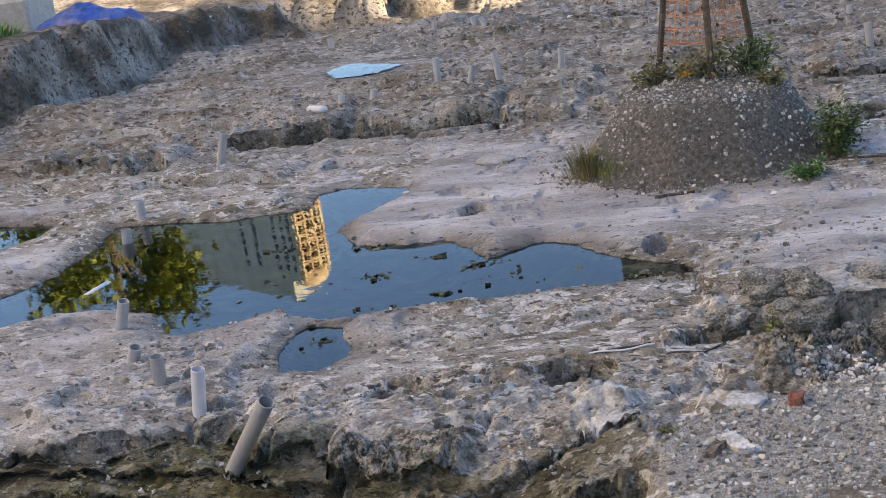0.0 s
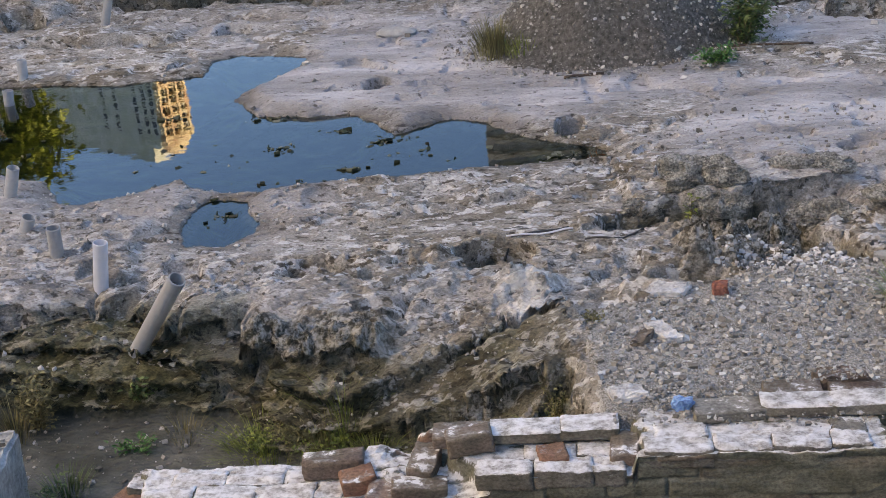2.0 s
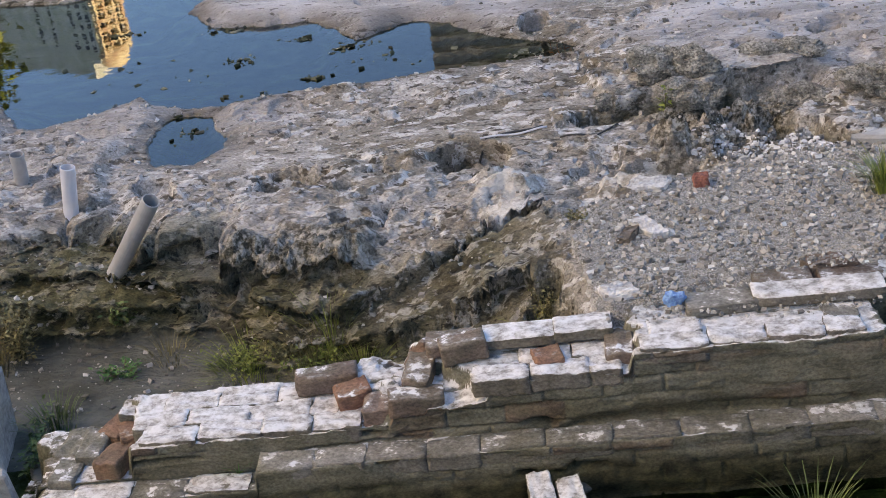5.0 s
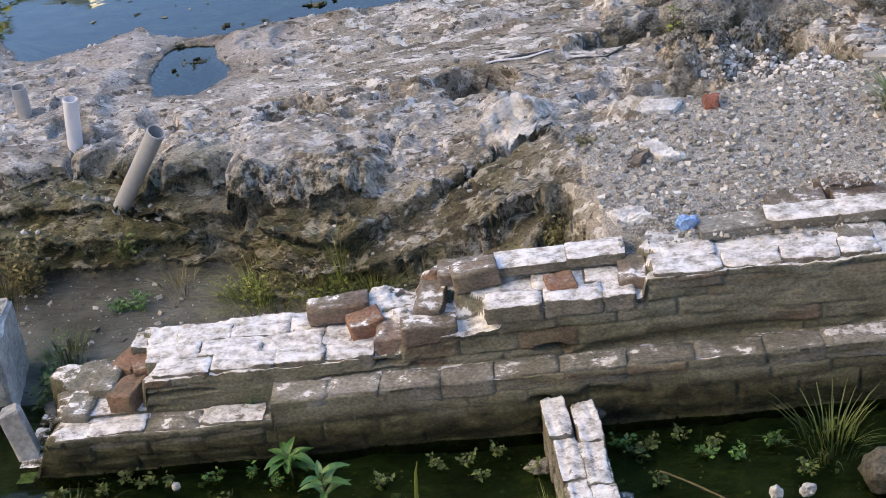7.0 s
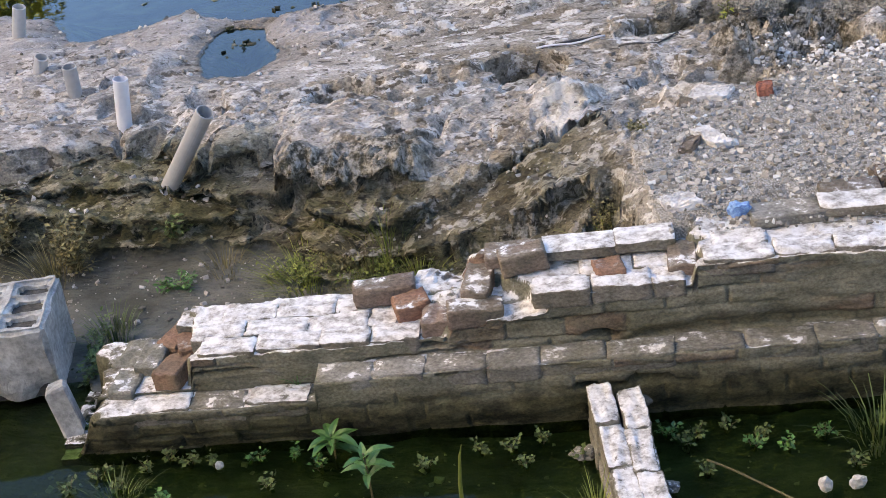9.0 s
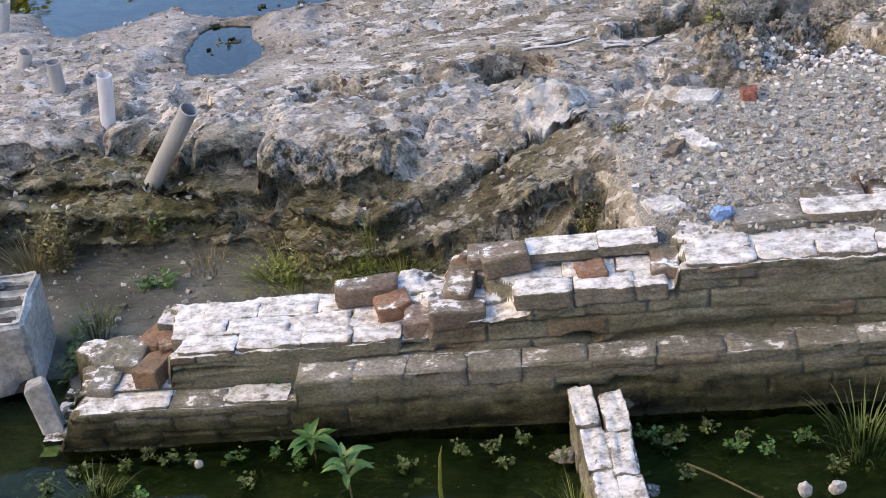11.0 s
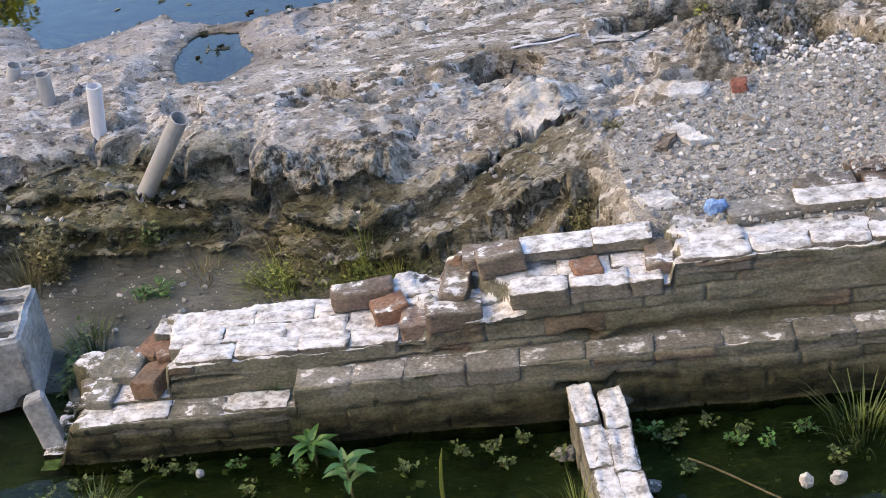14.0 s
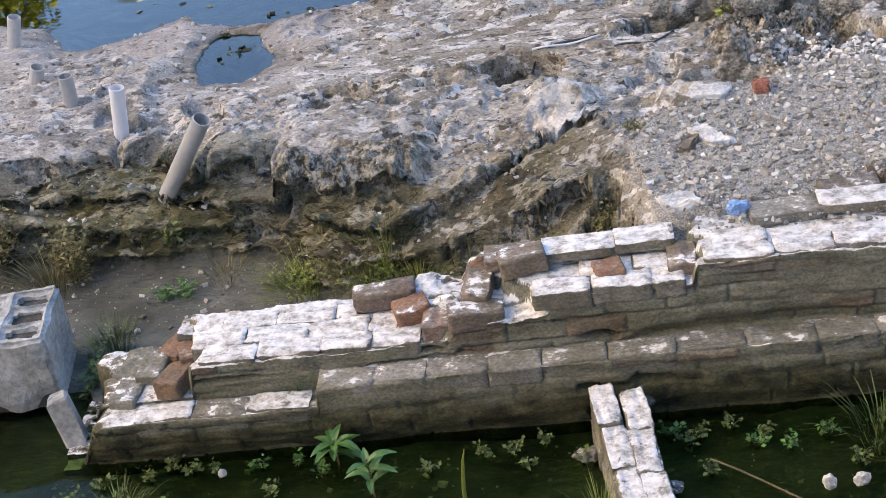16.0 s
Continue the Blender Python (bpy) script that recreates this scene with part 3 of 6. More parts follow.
def worn_box(rng, x, y, z, wear=0.006, bevel=0.008):
    """A box on its base centre with knocked-off edges."""
    bm = one_box(-x / 2, -y / 2, 0, x / 2, y / 2, z)
    bmesh.ops.bevel(bm, geom=bm.edges[:], offset=bevel, segments=1, affect='EDGES')
    for v in bm.verts:
        v.co += Vector((rng.uniform(-wear, wear), rng.uniform(-wear, wear), rng.uniform(-wear, wear) * 0.7))
    return bm


def tube(bm, path, radii, sides=10, cap=True):
    rings = []
    for i, (p, r) in enumerate(zip(path, radii)):
        p = Vector(p)
        a, b = Vector(path[max(0, i - 1)]), Vector(path[min(len(path) - 1, i + 1)])
        turn = (b - a).to_track_quat('Z', 'Y')
        rings.append([bm.verts.new(p + turn @ Vector((r * math.cos(2 * math.pi * k / sides), r * math.sin(2 * math.pi * k / sides), 0))) for k in range(sides)])
    for r0, r1 in zip(rings, rings[1:]):
        for k in range(sides):
            bm.faces.new([r0[k], r0[(k + 1) % sides], r1[(k + 1) % sides], r1[k]])
    if cap:
        bm.faces.new(rings[0][::-1])
        bm.faces.new(rings[-1])
    return bm


def lumpy(rng, rx, ry, rz, rough=0.25, sub=3):
    """A rough stone."""
    bm = bmesh.new()
    bmesh.ops.create_icosphere(bm, subdivisions=sub, radius=1)
    off = Vector((rng.uniform(0, 50), rng.uniform(0, 50), 0))
    for v in bm.verts:
        n = noise.noise(v.co * 1.3 + off) * rough + noise.noise(v.co * 3.4 + off) * rough * 0.5 + noise.noise(v.co * 8 + off) * rough * 0.2
        c = v.co * (1 + n)
        v.co = Vector((c.x * rx, c.y * ry, c.z * rz))
    return bm


rng = random.Random(7)

# ---- far buildings mirrored in the pools, and unseen blocks that shape the light ----
M_CONC = plain("tower_concrete", (0.58, 0.60, 0.50), (0.66, 0.68, 0.58), 0.05, 0.9, 0.1)
M_PALE = plain("pale_render", (0.62, 0.58, 0.52), (0.72, 0.68, 0.62), 0.1, 0.9, 0.1)
# lit side of the tower, warm sunlight mixed into its colour
M_LIT = plain("sun_tinted_render", (0.58, 0.44, 0.26), (0.68, 0.54, 0.34), 0.05, 0.9, 0.1)
M_PANE = plain("dark_glass", (0.03, 0.035, 0.04), (0.05, 0.055, 0.06), 0.2, 0.25, 0.0)
M_SLATE = plain("grey_block_wall", (0.22, 0.22, 0.20), (0.28, 0.28, 0.26), 0.1, 0.9, 0.1)


def tower():
    t = empty("apartment_tower", -138.5, 385.0, 0, "tall grey concrete apartment tower with sunlit balconies", "tower")
    t.rotation_euler = (0, 0, radians(-30))
    part("wall", one_box(-130, 0.0, 0, -4, 12, 133), M_CONC, t)
    part("corner_wall", one_box(-4, 0.0, 0, 0, 12, 128), M_CONC, t)
    bm = bmesh.new()
    for k in range(4):
        box(bm, 1.2, 0.3 + k * 3.5, 60, 2.0, 1.1 + k * 3.5, 126)
    part("column", bm, M_LIT, t, "balcony piers coloured by warm sunlight")
    for k in range(21):
        part("balcony", one_box(0.0, 0.0, 60 + 3.2 * k, 2.2, 12, 61.0 + 3.2 * k), M_LIT, t)
    for k in range(20):
        for y in (1.3, 4.8, 8.3):
            part("window", one_box(-0.3, y, 61.1 + 3.2 * k, 0.12, y + 2.6, 63.2 + 3.2 * k), M_PANE, t)
        for x in (-1.2, -4.5, -8.5, -18, -24):
            part("window", one_box(x - 1.1, -0.12, 61.1 + 3.2 * k, x + 0.4, 0.3, 63.0 + 3.2 * k), M_PANE, t)
    bm = bmesh.new()
    bmesh.ops.create_uvsphere(bm, u_segments=20, v_segments=10, radius=1)
    for v in bm.verts:
        v.co = Vector((v.co.x * 3.2 - 0.5, v.co.y * 6 + 6, 126 + max(-0.3, v.co.z) * 5.5))
    part("penthouse", bm, M_LIT, t, "rounded rooftop pavilion coloured by warm sunlight", True)
    return t


tower()


def slab_block():
    t = empty("apartment_block", -25.5, 260.0, 0, "tall dull grey apartment block with banded floors", "building")
    part("wall", one_box(0, 0, 0, 110, 18, 140), M_SLATE, t)
    for k in range(24):
        part("floor_band", one_box(0, -0.8, 60 + 3.3 * k, 110, 0, 60.4 + 3.3 * k), M_SLATE, t)
    return t


slab_block()


def shade_block():
    """An unseen block, added so that its shadow covers the dig."""
    t = empty("office_block", 30, 11.9, 0, "unseen plain grey block added to shade the dig", "building")
    part("wall", one_box(0, -75, 0, 6, 0, 42), M_SLATE, t)
    part("roof", one_box(-0.3, -75.3, 42, 6.3, 0, 43), M_CONC, t)
    return t


shade_block()


def west_block():
    """An unseen pale reflector, added to throw sunlight back into the site."""
    t = empty("hotel_block", -60, -50, 0, "unseen pale block added to bounce sunlight into the dig", "building")
    part("wall", one_box(0, 0, 0, 28, 78, 62), M_PALE, t)
    part("roof", one_box(-0.4, -0.4, 62, 28.4, 78.4, 63), M_CONC, t)
    return t


west_block()


# ---- leaves ----
def leaf_material(name, dark, light, rough=0.55):
    m, nt, b = material(name)
    geo = nt.nodes.new("ShaderNodeNewGeometry")
    col = ramp(nt, geo.outputs["Random Per Island"], [(0.0, dark), (0.7, light), (1.0, tuple(min(1, c * 1.5) for c in light))])
    n = tex(nt, coords(nt), 60, 3)
    col = blend(nt, 0.3, col, ramp(nt, n, [(0.3, (0.3, 0.3, 0.3)), (0.7, (0.7, 0.7, 0.7))]), 'OVERLAY')
    nt.links.new(col, b.inputs["Base Color"])
    b.inputs["Roughness"].default_value = rough
    b.inputs["Transmission Weight"].default_value = 0.0
    return m


M_LEAF = leaf_material("weed_leaf", (0.045, 0.07, 0.02), (0.12, 0.17, 0.05))
M_DRY = leaf_material("dry_leaf", (0.09, 0.075, 0.03), (0.22, 0.20, 0.09))
M_BRIGHT = leaf_material("fresh_leaf", (0.04, 0.12, 0.03), (0.085, 0.21, 0.05), 0.4)
M_GRASS = leaf_material("grass_blade", (0.10, 0.14, 0.03), (0.26, 0.30, 0.07))
M_TREE = leaf_material("tree_leaf", (0.10, 0.13, 0.02), (0.24, 0.29, 0.05))
M_STEM = plain("plant_stem", (0.10, 0.09, 0.04), (0.20, 0.17, 0.09), 40, 0.8)
M_BARK = plain("bark", (0.08, 0.065, 0.05), (0.20, 0.17, 0.14), 8, 0.9, 0.6, 0.02)


def leaf_arrays(points, size, r, droop=0.2, aspect=0.5):
    """Folded leaves, two faces each, at the given points."""
    n = len(points)
    d = r.normal(size=(n, 3))
    d[:, 2] = d[:, 2] * 0.5 + 0.25 - droop
    d /= np.linalg.norm(d, axis=1)[:, None]
    side = np.cross(d, r.normal(size=(n, 3)) * 0.4 + (0, 0, 1))
    side /= np.linalg.norm(side, axis=1)[:, None]
    up = np.cross(side, d)
    s = (size * r.uniform(0.6, 1.35, n))[:, None]
    base, tip = points, points + d * s
    mid = points + d * s * 0.45
    a, b = mid + side * s * aspect * 0.5 + up * s * 0.10, mid - side * s * aspect * 0.5 + up * s * 0.10
    verts = np.stack([base, a, tip, b], 1).reshape(-1, 3)
    k = np.arange(n)[:, None] * 4
    faces = np.concatenate([k + (0, 1, 2), k + (0, 2, 3)])
    return verts, faces


def shrub(name, x, y, z, rx, ry, rz, count, size, mat, label, category, seed, stems=7, group="", aspect=0.5):
    r = np.random.RandomState(seed)
    t = empty(name, x, y, z, label, category, group)
    bm = bmesh.new()
    tips = []
    for k in range(stems):
        a = r.uniform(0, 2 * math.pi)
        q = r.uniform(0.15, 0.95)
        p = Vector((rx * q * math.cos(a), ry * q * math.sin(a), rz * r.uniform(0.5, 1.0)))
        tube(bm, [(p.x * 0.15, p.y * 0.15, -0.02), (p.x * 0.55, p.y * 0.55, p.z * 0.6), tuple(p)], [rz * 0.018 + 0.0012, rz * 0.012 + 0.001, 0.0008], 5)
        tips.append(p)
    tagged(part("stalk_tuft", bm, M_STEM, t), kind="stuff")
    f = r.uniform(0.15, 1.0, count) ** 0.6
    pick = np.array([tips[i] for i in r.randint(0, len(tips), count)])
    pts = pick * f[:, None] + r.normal(size=(count, 3)) * np.array([rx, ry, rz]) * 0.17
    pts[:, 2] = np.maximum(pts[:, 2], 0.004)
    v, fc = leaf_arrays(pts, size, r, 0.1, aspect)
    ob = tagged(new("leaves", array_mesh("leaves", v, fc, mat, False)), kind="stuff")
    ob.parent = t
    return t


def grass(name, x, y, z, radius, height, count, mat, label, seed, group="", lean=0.5, width=0.004):
    r = np.random.RandomState(seed)
    t = empty(name, x, y, z, label, "grass", group)
    a = r.uniform(0, 2 * math.pi, count)
    q = r.uniform(0, 1, count) ** 0.7
    base = np.stack([radius * 0.4 * q * np.cos(a), radius * 0.4 * q * np.sin(a), np.full(count, -0.005)], -1)
    out = np.stack([np.cos(a), np.sin(a), np.zeros(count)], -1)
    side = np.stack([-np.sin(a), np.cos(a), np.zeros(count)], -1)
    h = height * r.uniform(0.55, 1.05, count)
    reach = lean * q * h * r.uniform(0.5, 1.5, count)
    verts, faces = [], []
    rows = []
    for s, w in ((0.0, 1.0), (0.4, 0.85), (0.75, 0.55), (1.0, 0.08)):
        c = base + out * (reach * s ** 1.8)[:, None] + np.array((0, 0, 1)) * (h * s * (1 - 0.18 * s * s))[:, None]
        rows += [c - side * width * w * 0.5, c + side * width * w * 0.5]
    v = np.stack(rows, 1).reshape(-1, 3)
    k = np.arange(count)[:, None] * 8
    f = np.concatenate([k + (0, 1, 3, 2), k + (2, 3, 5, 4), k + (4, 5, 7, 6)])
    ob = tagged(new("grass_clump", array_mesh("grass_clump", v, f, mat, False)), kind="stuff")
    ob.parent = t
    return t


def tree(name, x, y, height, crown_z, rx, rz, seed, label):
    r = np.random.RandomState(seed)
    z = ground_at(x, y)
    t = empty(name, x, y, z, label, "tree")
    bm = bmesh.new()
    tube(bm, [(0, 0, -0.1), (0.1, 0.05, crown_z * 0.5), (0.05, 0.1, crown_z), (0, 0, height * 0.85)], [0.22, 0.17, 0.13, 0.03], 9)
    part("trunk", bm, M_BARK, t)
    bm = bmesh.new()
    ends = []
    for k in range(26):
        a, q = r.uniform(0, 2 * math.pi), r.uniform(0.4, 1.0)
        h = crown_z + r.uniform(0.0, 1.0) * (height - crown_z)
        e = (rx * q * math.cos(a), rx * q * math.sin(a), h)
        tube(bm, [(0, 0, max(crown_z * 0.6, h - 1.6)), (e[0] * 0.5, e[1] * 0.5, h - 0.5), e], [0.06, 0.04, 0.01], 5)
        ends.append(e)
    part("limbs", bm, M_BARK, t)
    n = 15000
    c = np.array(ends)[r.randint(0, len(ends), n)]
    pts = c + r.normal(size=(n, 3)) * (rx * 0.22, rx * 0.22, rz * 0.16)
    v, f = leaf_arrays(pts, 0.30, r, 0.25, 0.5)
    ob = new("crown", array_mesh("crown", v, f, M_TREE, False))
    ob.parent = t
    return t


tree("tree", -15.0, 30.0, 13.5, 3.2, 1.7, 3.0, 1, "leafy green tree standing beyond the bank")
tree("tree", -21.0, 29.0, 12.5, 2.5, 2.3, 3.0, 2, "broad leafy green tree standing beyond the bank")

# ---- brick wall ----
def masonry(name, dark, light, lime, vary=0.12):
    """Mud-smeared old brick, its upward faces crusted with white lime mortar."""
    m, nt, b = material(name)
    geo = nt.nodes.new("ShaderNodeNewGeometry")
    place = nt.nodes.new("ShaderNodeMapping")
    place.inputs["Scale"].default_value = (0.9, 1.1, 1.25)
    nt.links.new(geo.outputs["Position"], place.inputs[0])
    vec = place.outputs[0]

    def amount(key, scale=1.0, shift=0.0):
        a = nt.nodes.new("ShaderNodeAttribute")
        a.attribute_name = key
        return sums(a.outputs["Fac"], scale, shift)

    def sums(a, scale, shift):
        n = nt.nodes.new("ShaderNodeMath")
        n.operation = 'MULTIPLY_ADD'
        n.inputs[1].default_value = scale
        nt.links.new(a, n.inputs[0])
        if isinstance(shift, float):
            n.inputs[2].default_value = shift
        else:
            nt.links.new(shift, n.inputs[2])
        return n.outputs[0]

    wide, mid, flake, grain = tex(nt, vec, 2.6, 5, 0.6), tex(nt, vec, 9, 7, 0.65), tex(nt, vec, 22, 6, 0.65), tex(nt, vec, 85, 4, 0.65)
    col = ramp(nt, mid, [(0.34, dark), (0.66, light)])
    col = blend(nt, ramp(nt, wide, [(0.40, (0, 0, 0)), (0.62, (0.6, 0.6, 0.6))]), col, (0.17, 0.162, 0.112))
    info = nt.nodes.new("ShaderNodeObjectInfo")
    hsv = nt.nodes.new("ShaderNodeHueSaturation")
    nt.links.new(sums(info.outputs["Random"], 2 * vary, 1.0 - vary), hsv.inputs["Value"])
    nt.links.new(col, hsv.inputs["Color"])
    red = ramp(nt, flake, [(0.35, (0.13, 0.075, 0.055)), (0.65, (0.29, 0.175, 0.13))])
    col = blend(nt, amount("red"), hsv.outputs[0], red)
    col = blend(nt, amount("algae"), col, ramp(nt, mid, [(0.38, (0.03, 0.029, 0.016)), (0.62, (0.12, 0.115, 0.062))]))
    up = nt.nodes.new("ShaderNodeSeparateXYZ")
    nt.links.new(geo.outputs["Normal"], up.inputs[0])
    v = sums(mid, 0.9, amount("lime", 1.0, lime))
    v = sums(flake, 0.45, v)
    v = sums(up.outputs["Z"], 0.5, v)
    white = ramp(nt, flake, [(0.36, (0.36, 0.34, 0.315)), (0.50, (0.70, 0.685, 0.67)), (0.60, (0.90, 0.89, 0.885))])
    col = blend(nt, ramp(nt, v, [(0.97, (0, 0, 0)), (1.0, (0.5, 0.5, 0.5))]), col, ramp(nt, flake, [(0.4, (0.25, 0.235, 0.20)), (0.6, (0.42, 0.40, 0.37))]))
    v2 = sums(v, 1.0, -0.22)
    col = blend(nt, ramp(nt, v2, [(0.82, (0, 0, 0)), (0.86, (0.96, 0.96, 0.96))]), col, white)
    col = blend(nt, 0.6, col, ramp(nt, grain, [(0.36, (0.26, 0.26, 0.26)), (0.64, (0.74, 0.74, 0.74))]), 'OVERLAY')
    nt.links.new(col, b.inputs["Base Color"])
    b.inputs["Roughness"].default_value = 0.9
    b.inputs["Specular IOR Level"].default_value = 0.3
    b1 = node(nt, "ShaderNodeBump", Strength=0.6, Distance=0.014)
    nt.links.new(flake, b1.inputs["Height"])
    b2 = node(nt, "ShaderNodeBump", Strength=0.6, Distance=0.004)
    nt.links.new(grain, b2.inputs["Height"])
    nt.links.new(b1.outputs[0], b2.inputs["Normal"])
    nt.links.new(b2.outputs[0], b.inputs["Normal"])
    return m


M_WALL = masonry("mudded_masonry", (0.15, 0.146, 0.106), (0.31, 0.300, 0.235), -0.03, 0.0)
M_GREY = masonry("ledge_brick", (0.19, 0.18, 0.155), (0.36, 0.345, 0.315), -0.20)
M_LIMED = masonry("limed_brick", (0.15, 0.13, 0.105), (0.31, 0.285, 0.245), 0.11)
M_PIER = masonry("pier_brick", (0.15, 0.14, 0.115), (0.30, 0.28, 0.245), 0.03)
M_BRICK = masonry("brown_brick", (0.15, 0.11, 0.09), (0.30, 0.225, 0.185), -0.19, 0.22)
M_ORANGE = masonry("orange_brick", (0.22, 0.11, 0.075), (0.40, 0.21, 0.14), -0.28, 0.12)
M_LIME = plain("lime_mortar", (0.42, 0.41, 0.40), (0.88, 0.87, 0.86), 9, 0.9, 1.0, 0.012, 0.06)
M_CORE = plain("rubble_mortar", (0.06, 0.056, 0.042), (0.18, 0.17, 0.14), 14, 0.95, 1.0, 0.012)


def weathered_brick(seed, x, y, z, wear):
    """A brick on its base centre, chipped and flaked all over."""
    bm = one_box(-0.5, -0.5, 0, 0.5, 0.5, 1)
    bmesh.ops.subdivide_edges(bm, edges=bm.edges[:], cuts=11, use_grid_fill=True)
    off = Vector((seed * 7.3, seed * 3.1, seed * 1.7))
    for v in bm.verts:
        c = v.co
        edge = max(0.0, sorted((abs(c.x) * 2, abs(c.y) * 2, abs(c.z - 0.5) * 2))[1] - 0.80) / 0.2
        p = Vector((c.x * x, c.y * y, c.z * z))
        chip = max(0.0, noise.noise(p * 17 + off) + 0.15)
        inward = Vector((-c.x * 2, -c.y * 2, 1 - 2 * c.z))
        p += inward * (0.0015 * edge * edge + wear * 1.5 * edge * chip)
        n = noise.noise_vector(p * 20 + off) * wear * 0.5 + noise.noise_vector(p * 70 + off) * wear * 0.4
        flake = math.floor(3 * (noise.noise(Vector((p.x * 9, p.y * 30, p.z * 9)) + off) + 1)) / 3 - 0.8
        v.co = p + n + Vector((0, 0, (wear * 1.3 * flake) if c.z > 0.99 else 0))
    return bm


BRICKS = {}
for mat in (M_GREY, M_LIMED, M_PIER, M_BRICK, M_ORANGE):
    BRICKS[mat] = []
    for k in range(7):
        bm = weathered_brick(k, 0.2085, 0.101, 0.0735, 0.0075 if mat in (M_LIMED, M_PIER) else 0.006)
        me = bpy.data.meshes.new("brick")
        bm.to_mesh(me)
        bm.free()
        me.shade_smooth()
        me.materials.append(mat)
        BRICKS[mat].append(me)


def lay(parent, x, y, z, mat, turn=0.0, tilt=0.0, long=1.0, deep=1.0, high=1.0):
    """One brick by the middle of its base, in the thing's own place."""
    ob = new("brick", rng.choice(BRICKS[mat]))
    ob.parent = parent
    ob.matrix_basis = pose(x, y, z, rng.gauss(0, 1.2), tilt + rng.gauss(0, 0.7), turn + rng.gauss(0, 1.2) + rng.choice((0, 180))) @ Matrix.Diagonal((long, deep, high, 1))
    return ob


def row(parent, x0, x1, y, z, mats, slope=0.03, deep=1.0, gap=0.0):
    x = x0
    while x < x1 - 0.05:
        w = min(0.2075 * rng.uniform(0.88, 1.15), x1 - x)
        if rng.random() >= gap:
            lay(parent, x + w / 2, y + slope * (x + w / 2) + rng.uniform(-0.004, 0.004), z + rng.uniform(-0.004, 0.003), rng.choice(mats), 0, 0, w / 0.2085, deep)
        x += w


def wall_top(X, Y):
    """Height of the broken top of the wall."""
    ragged = 0.14 * (fbm(X * 6, Y * 14, 301, 3) - 0.5)
    r = Y - 3.85 - 0.03 * X
    z = np.full(X.shape, -0.40)
    for x0, lean, high in ((-1.58, 0.3, 0.19), (-1.19, 0.25, 0.125), (-0.31, 0.35, 0.065), (-0.02, 0.75, 0.07), (0.63, 0.05, 0.075)):
        z += high * step(-0.016, 0.016, X + lean * r + ragged - x0)
    broken = np.exp(-((X + 0.16) / 0.16) ** 2) + 0.9 * np.exp(-((X + 1.36) / 0.17) ** 2)
    lumps = terrace(fbm(X * 9, Y * 13, 302, 3), 5, 0.8) - 0.5
    flakes = terrace(fbm(X * 10, Y * 34, 303, 3), 6, 0.8) - 0.5
    z += 0.10 * broken * lumps + 0.022 * flakes + 0.008 * (fbm(X * 40, Y * 50, 304, 2) - 0.5)
    gone = step(1.475, 1.50, X + 0.5 * ragged) * step(0.15, 0.12, r + 0.2 * ragged)
    z -= gone * (z + 0.15 + 0.03 * lumps)
    wobble = 0.03 * (fbm(X * 4, Y * 0.5, 305, 3) - 0.5)
    for joint in (-0.062, 0.040):
        z -= 0.022 * np.exp(-((r + wobble - joint) / 0.007) ** 2) * step(0.35, 0.5, fbm(X * 5, Y * 0 + joint * 50, 306, 2))
    return z, broken


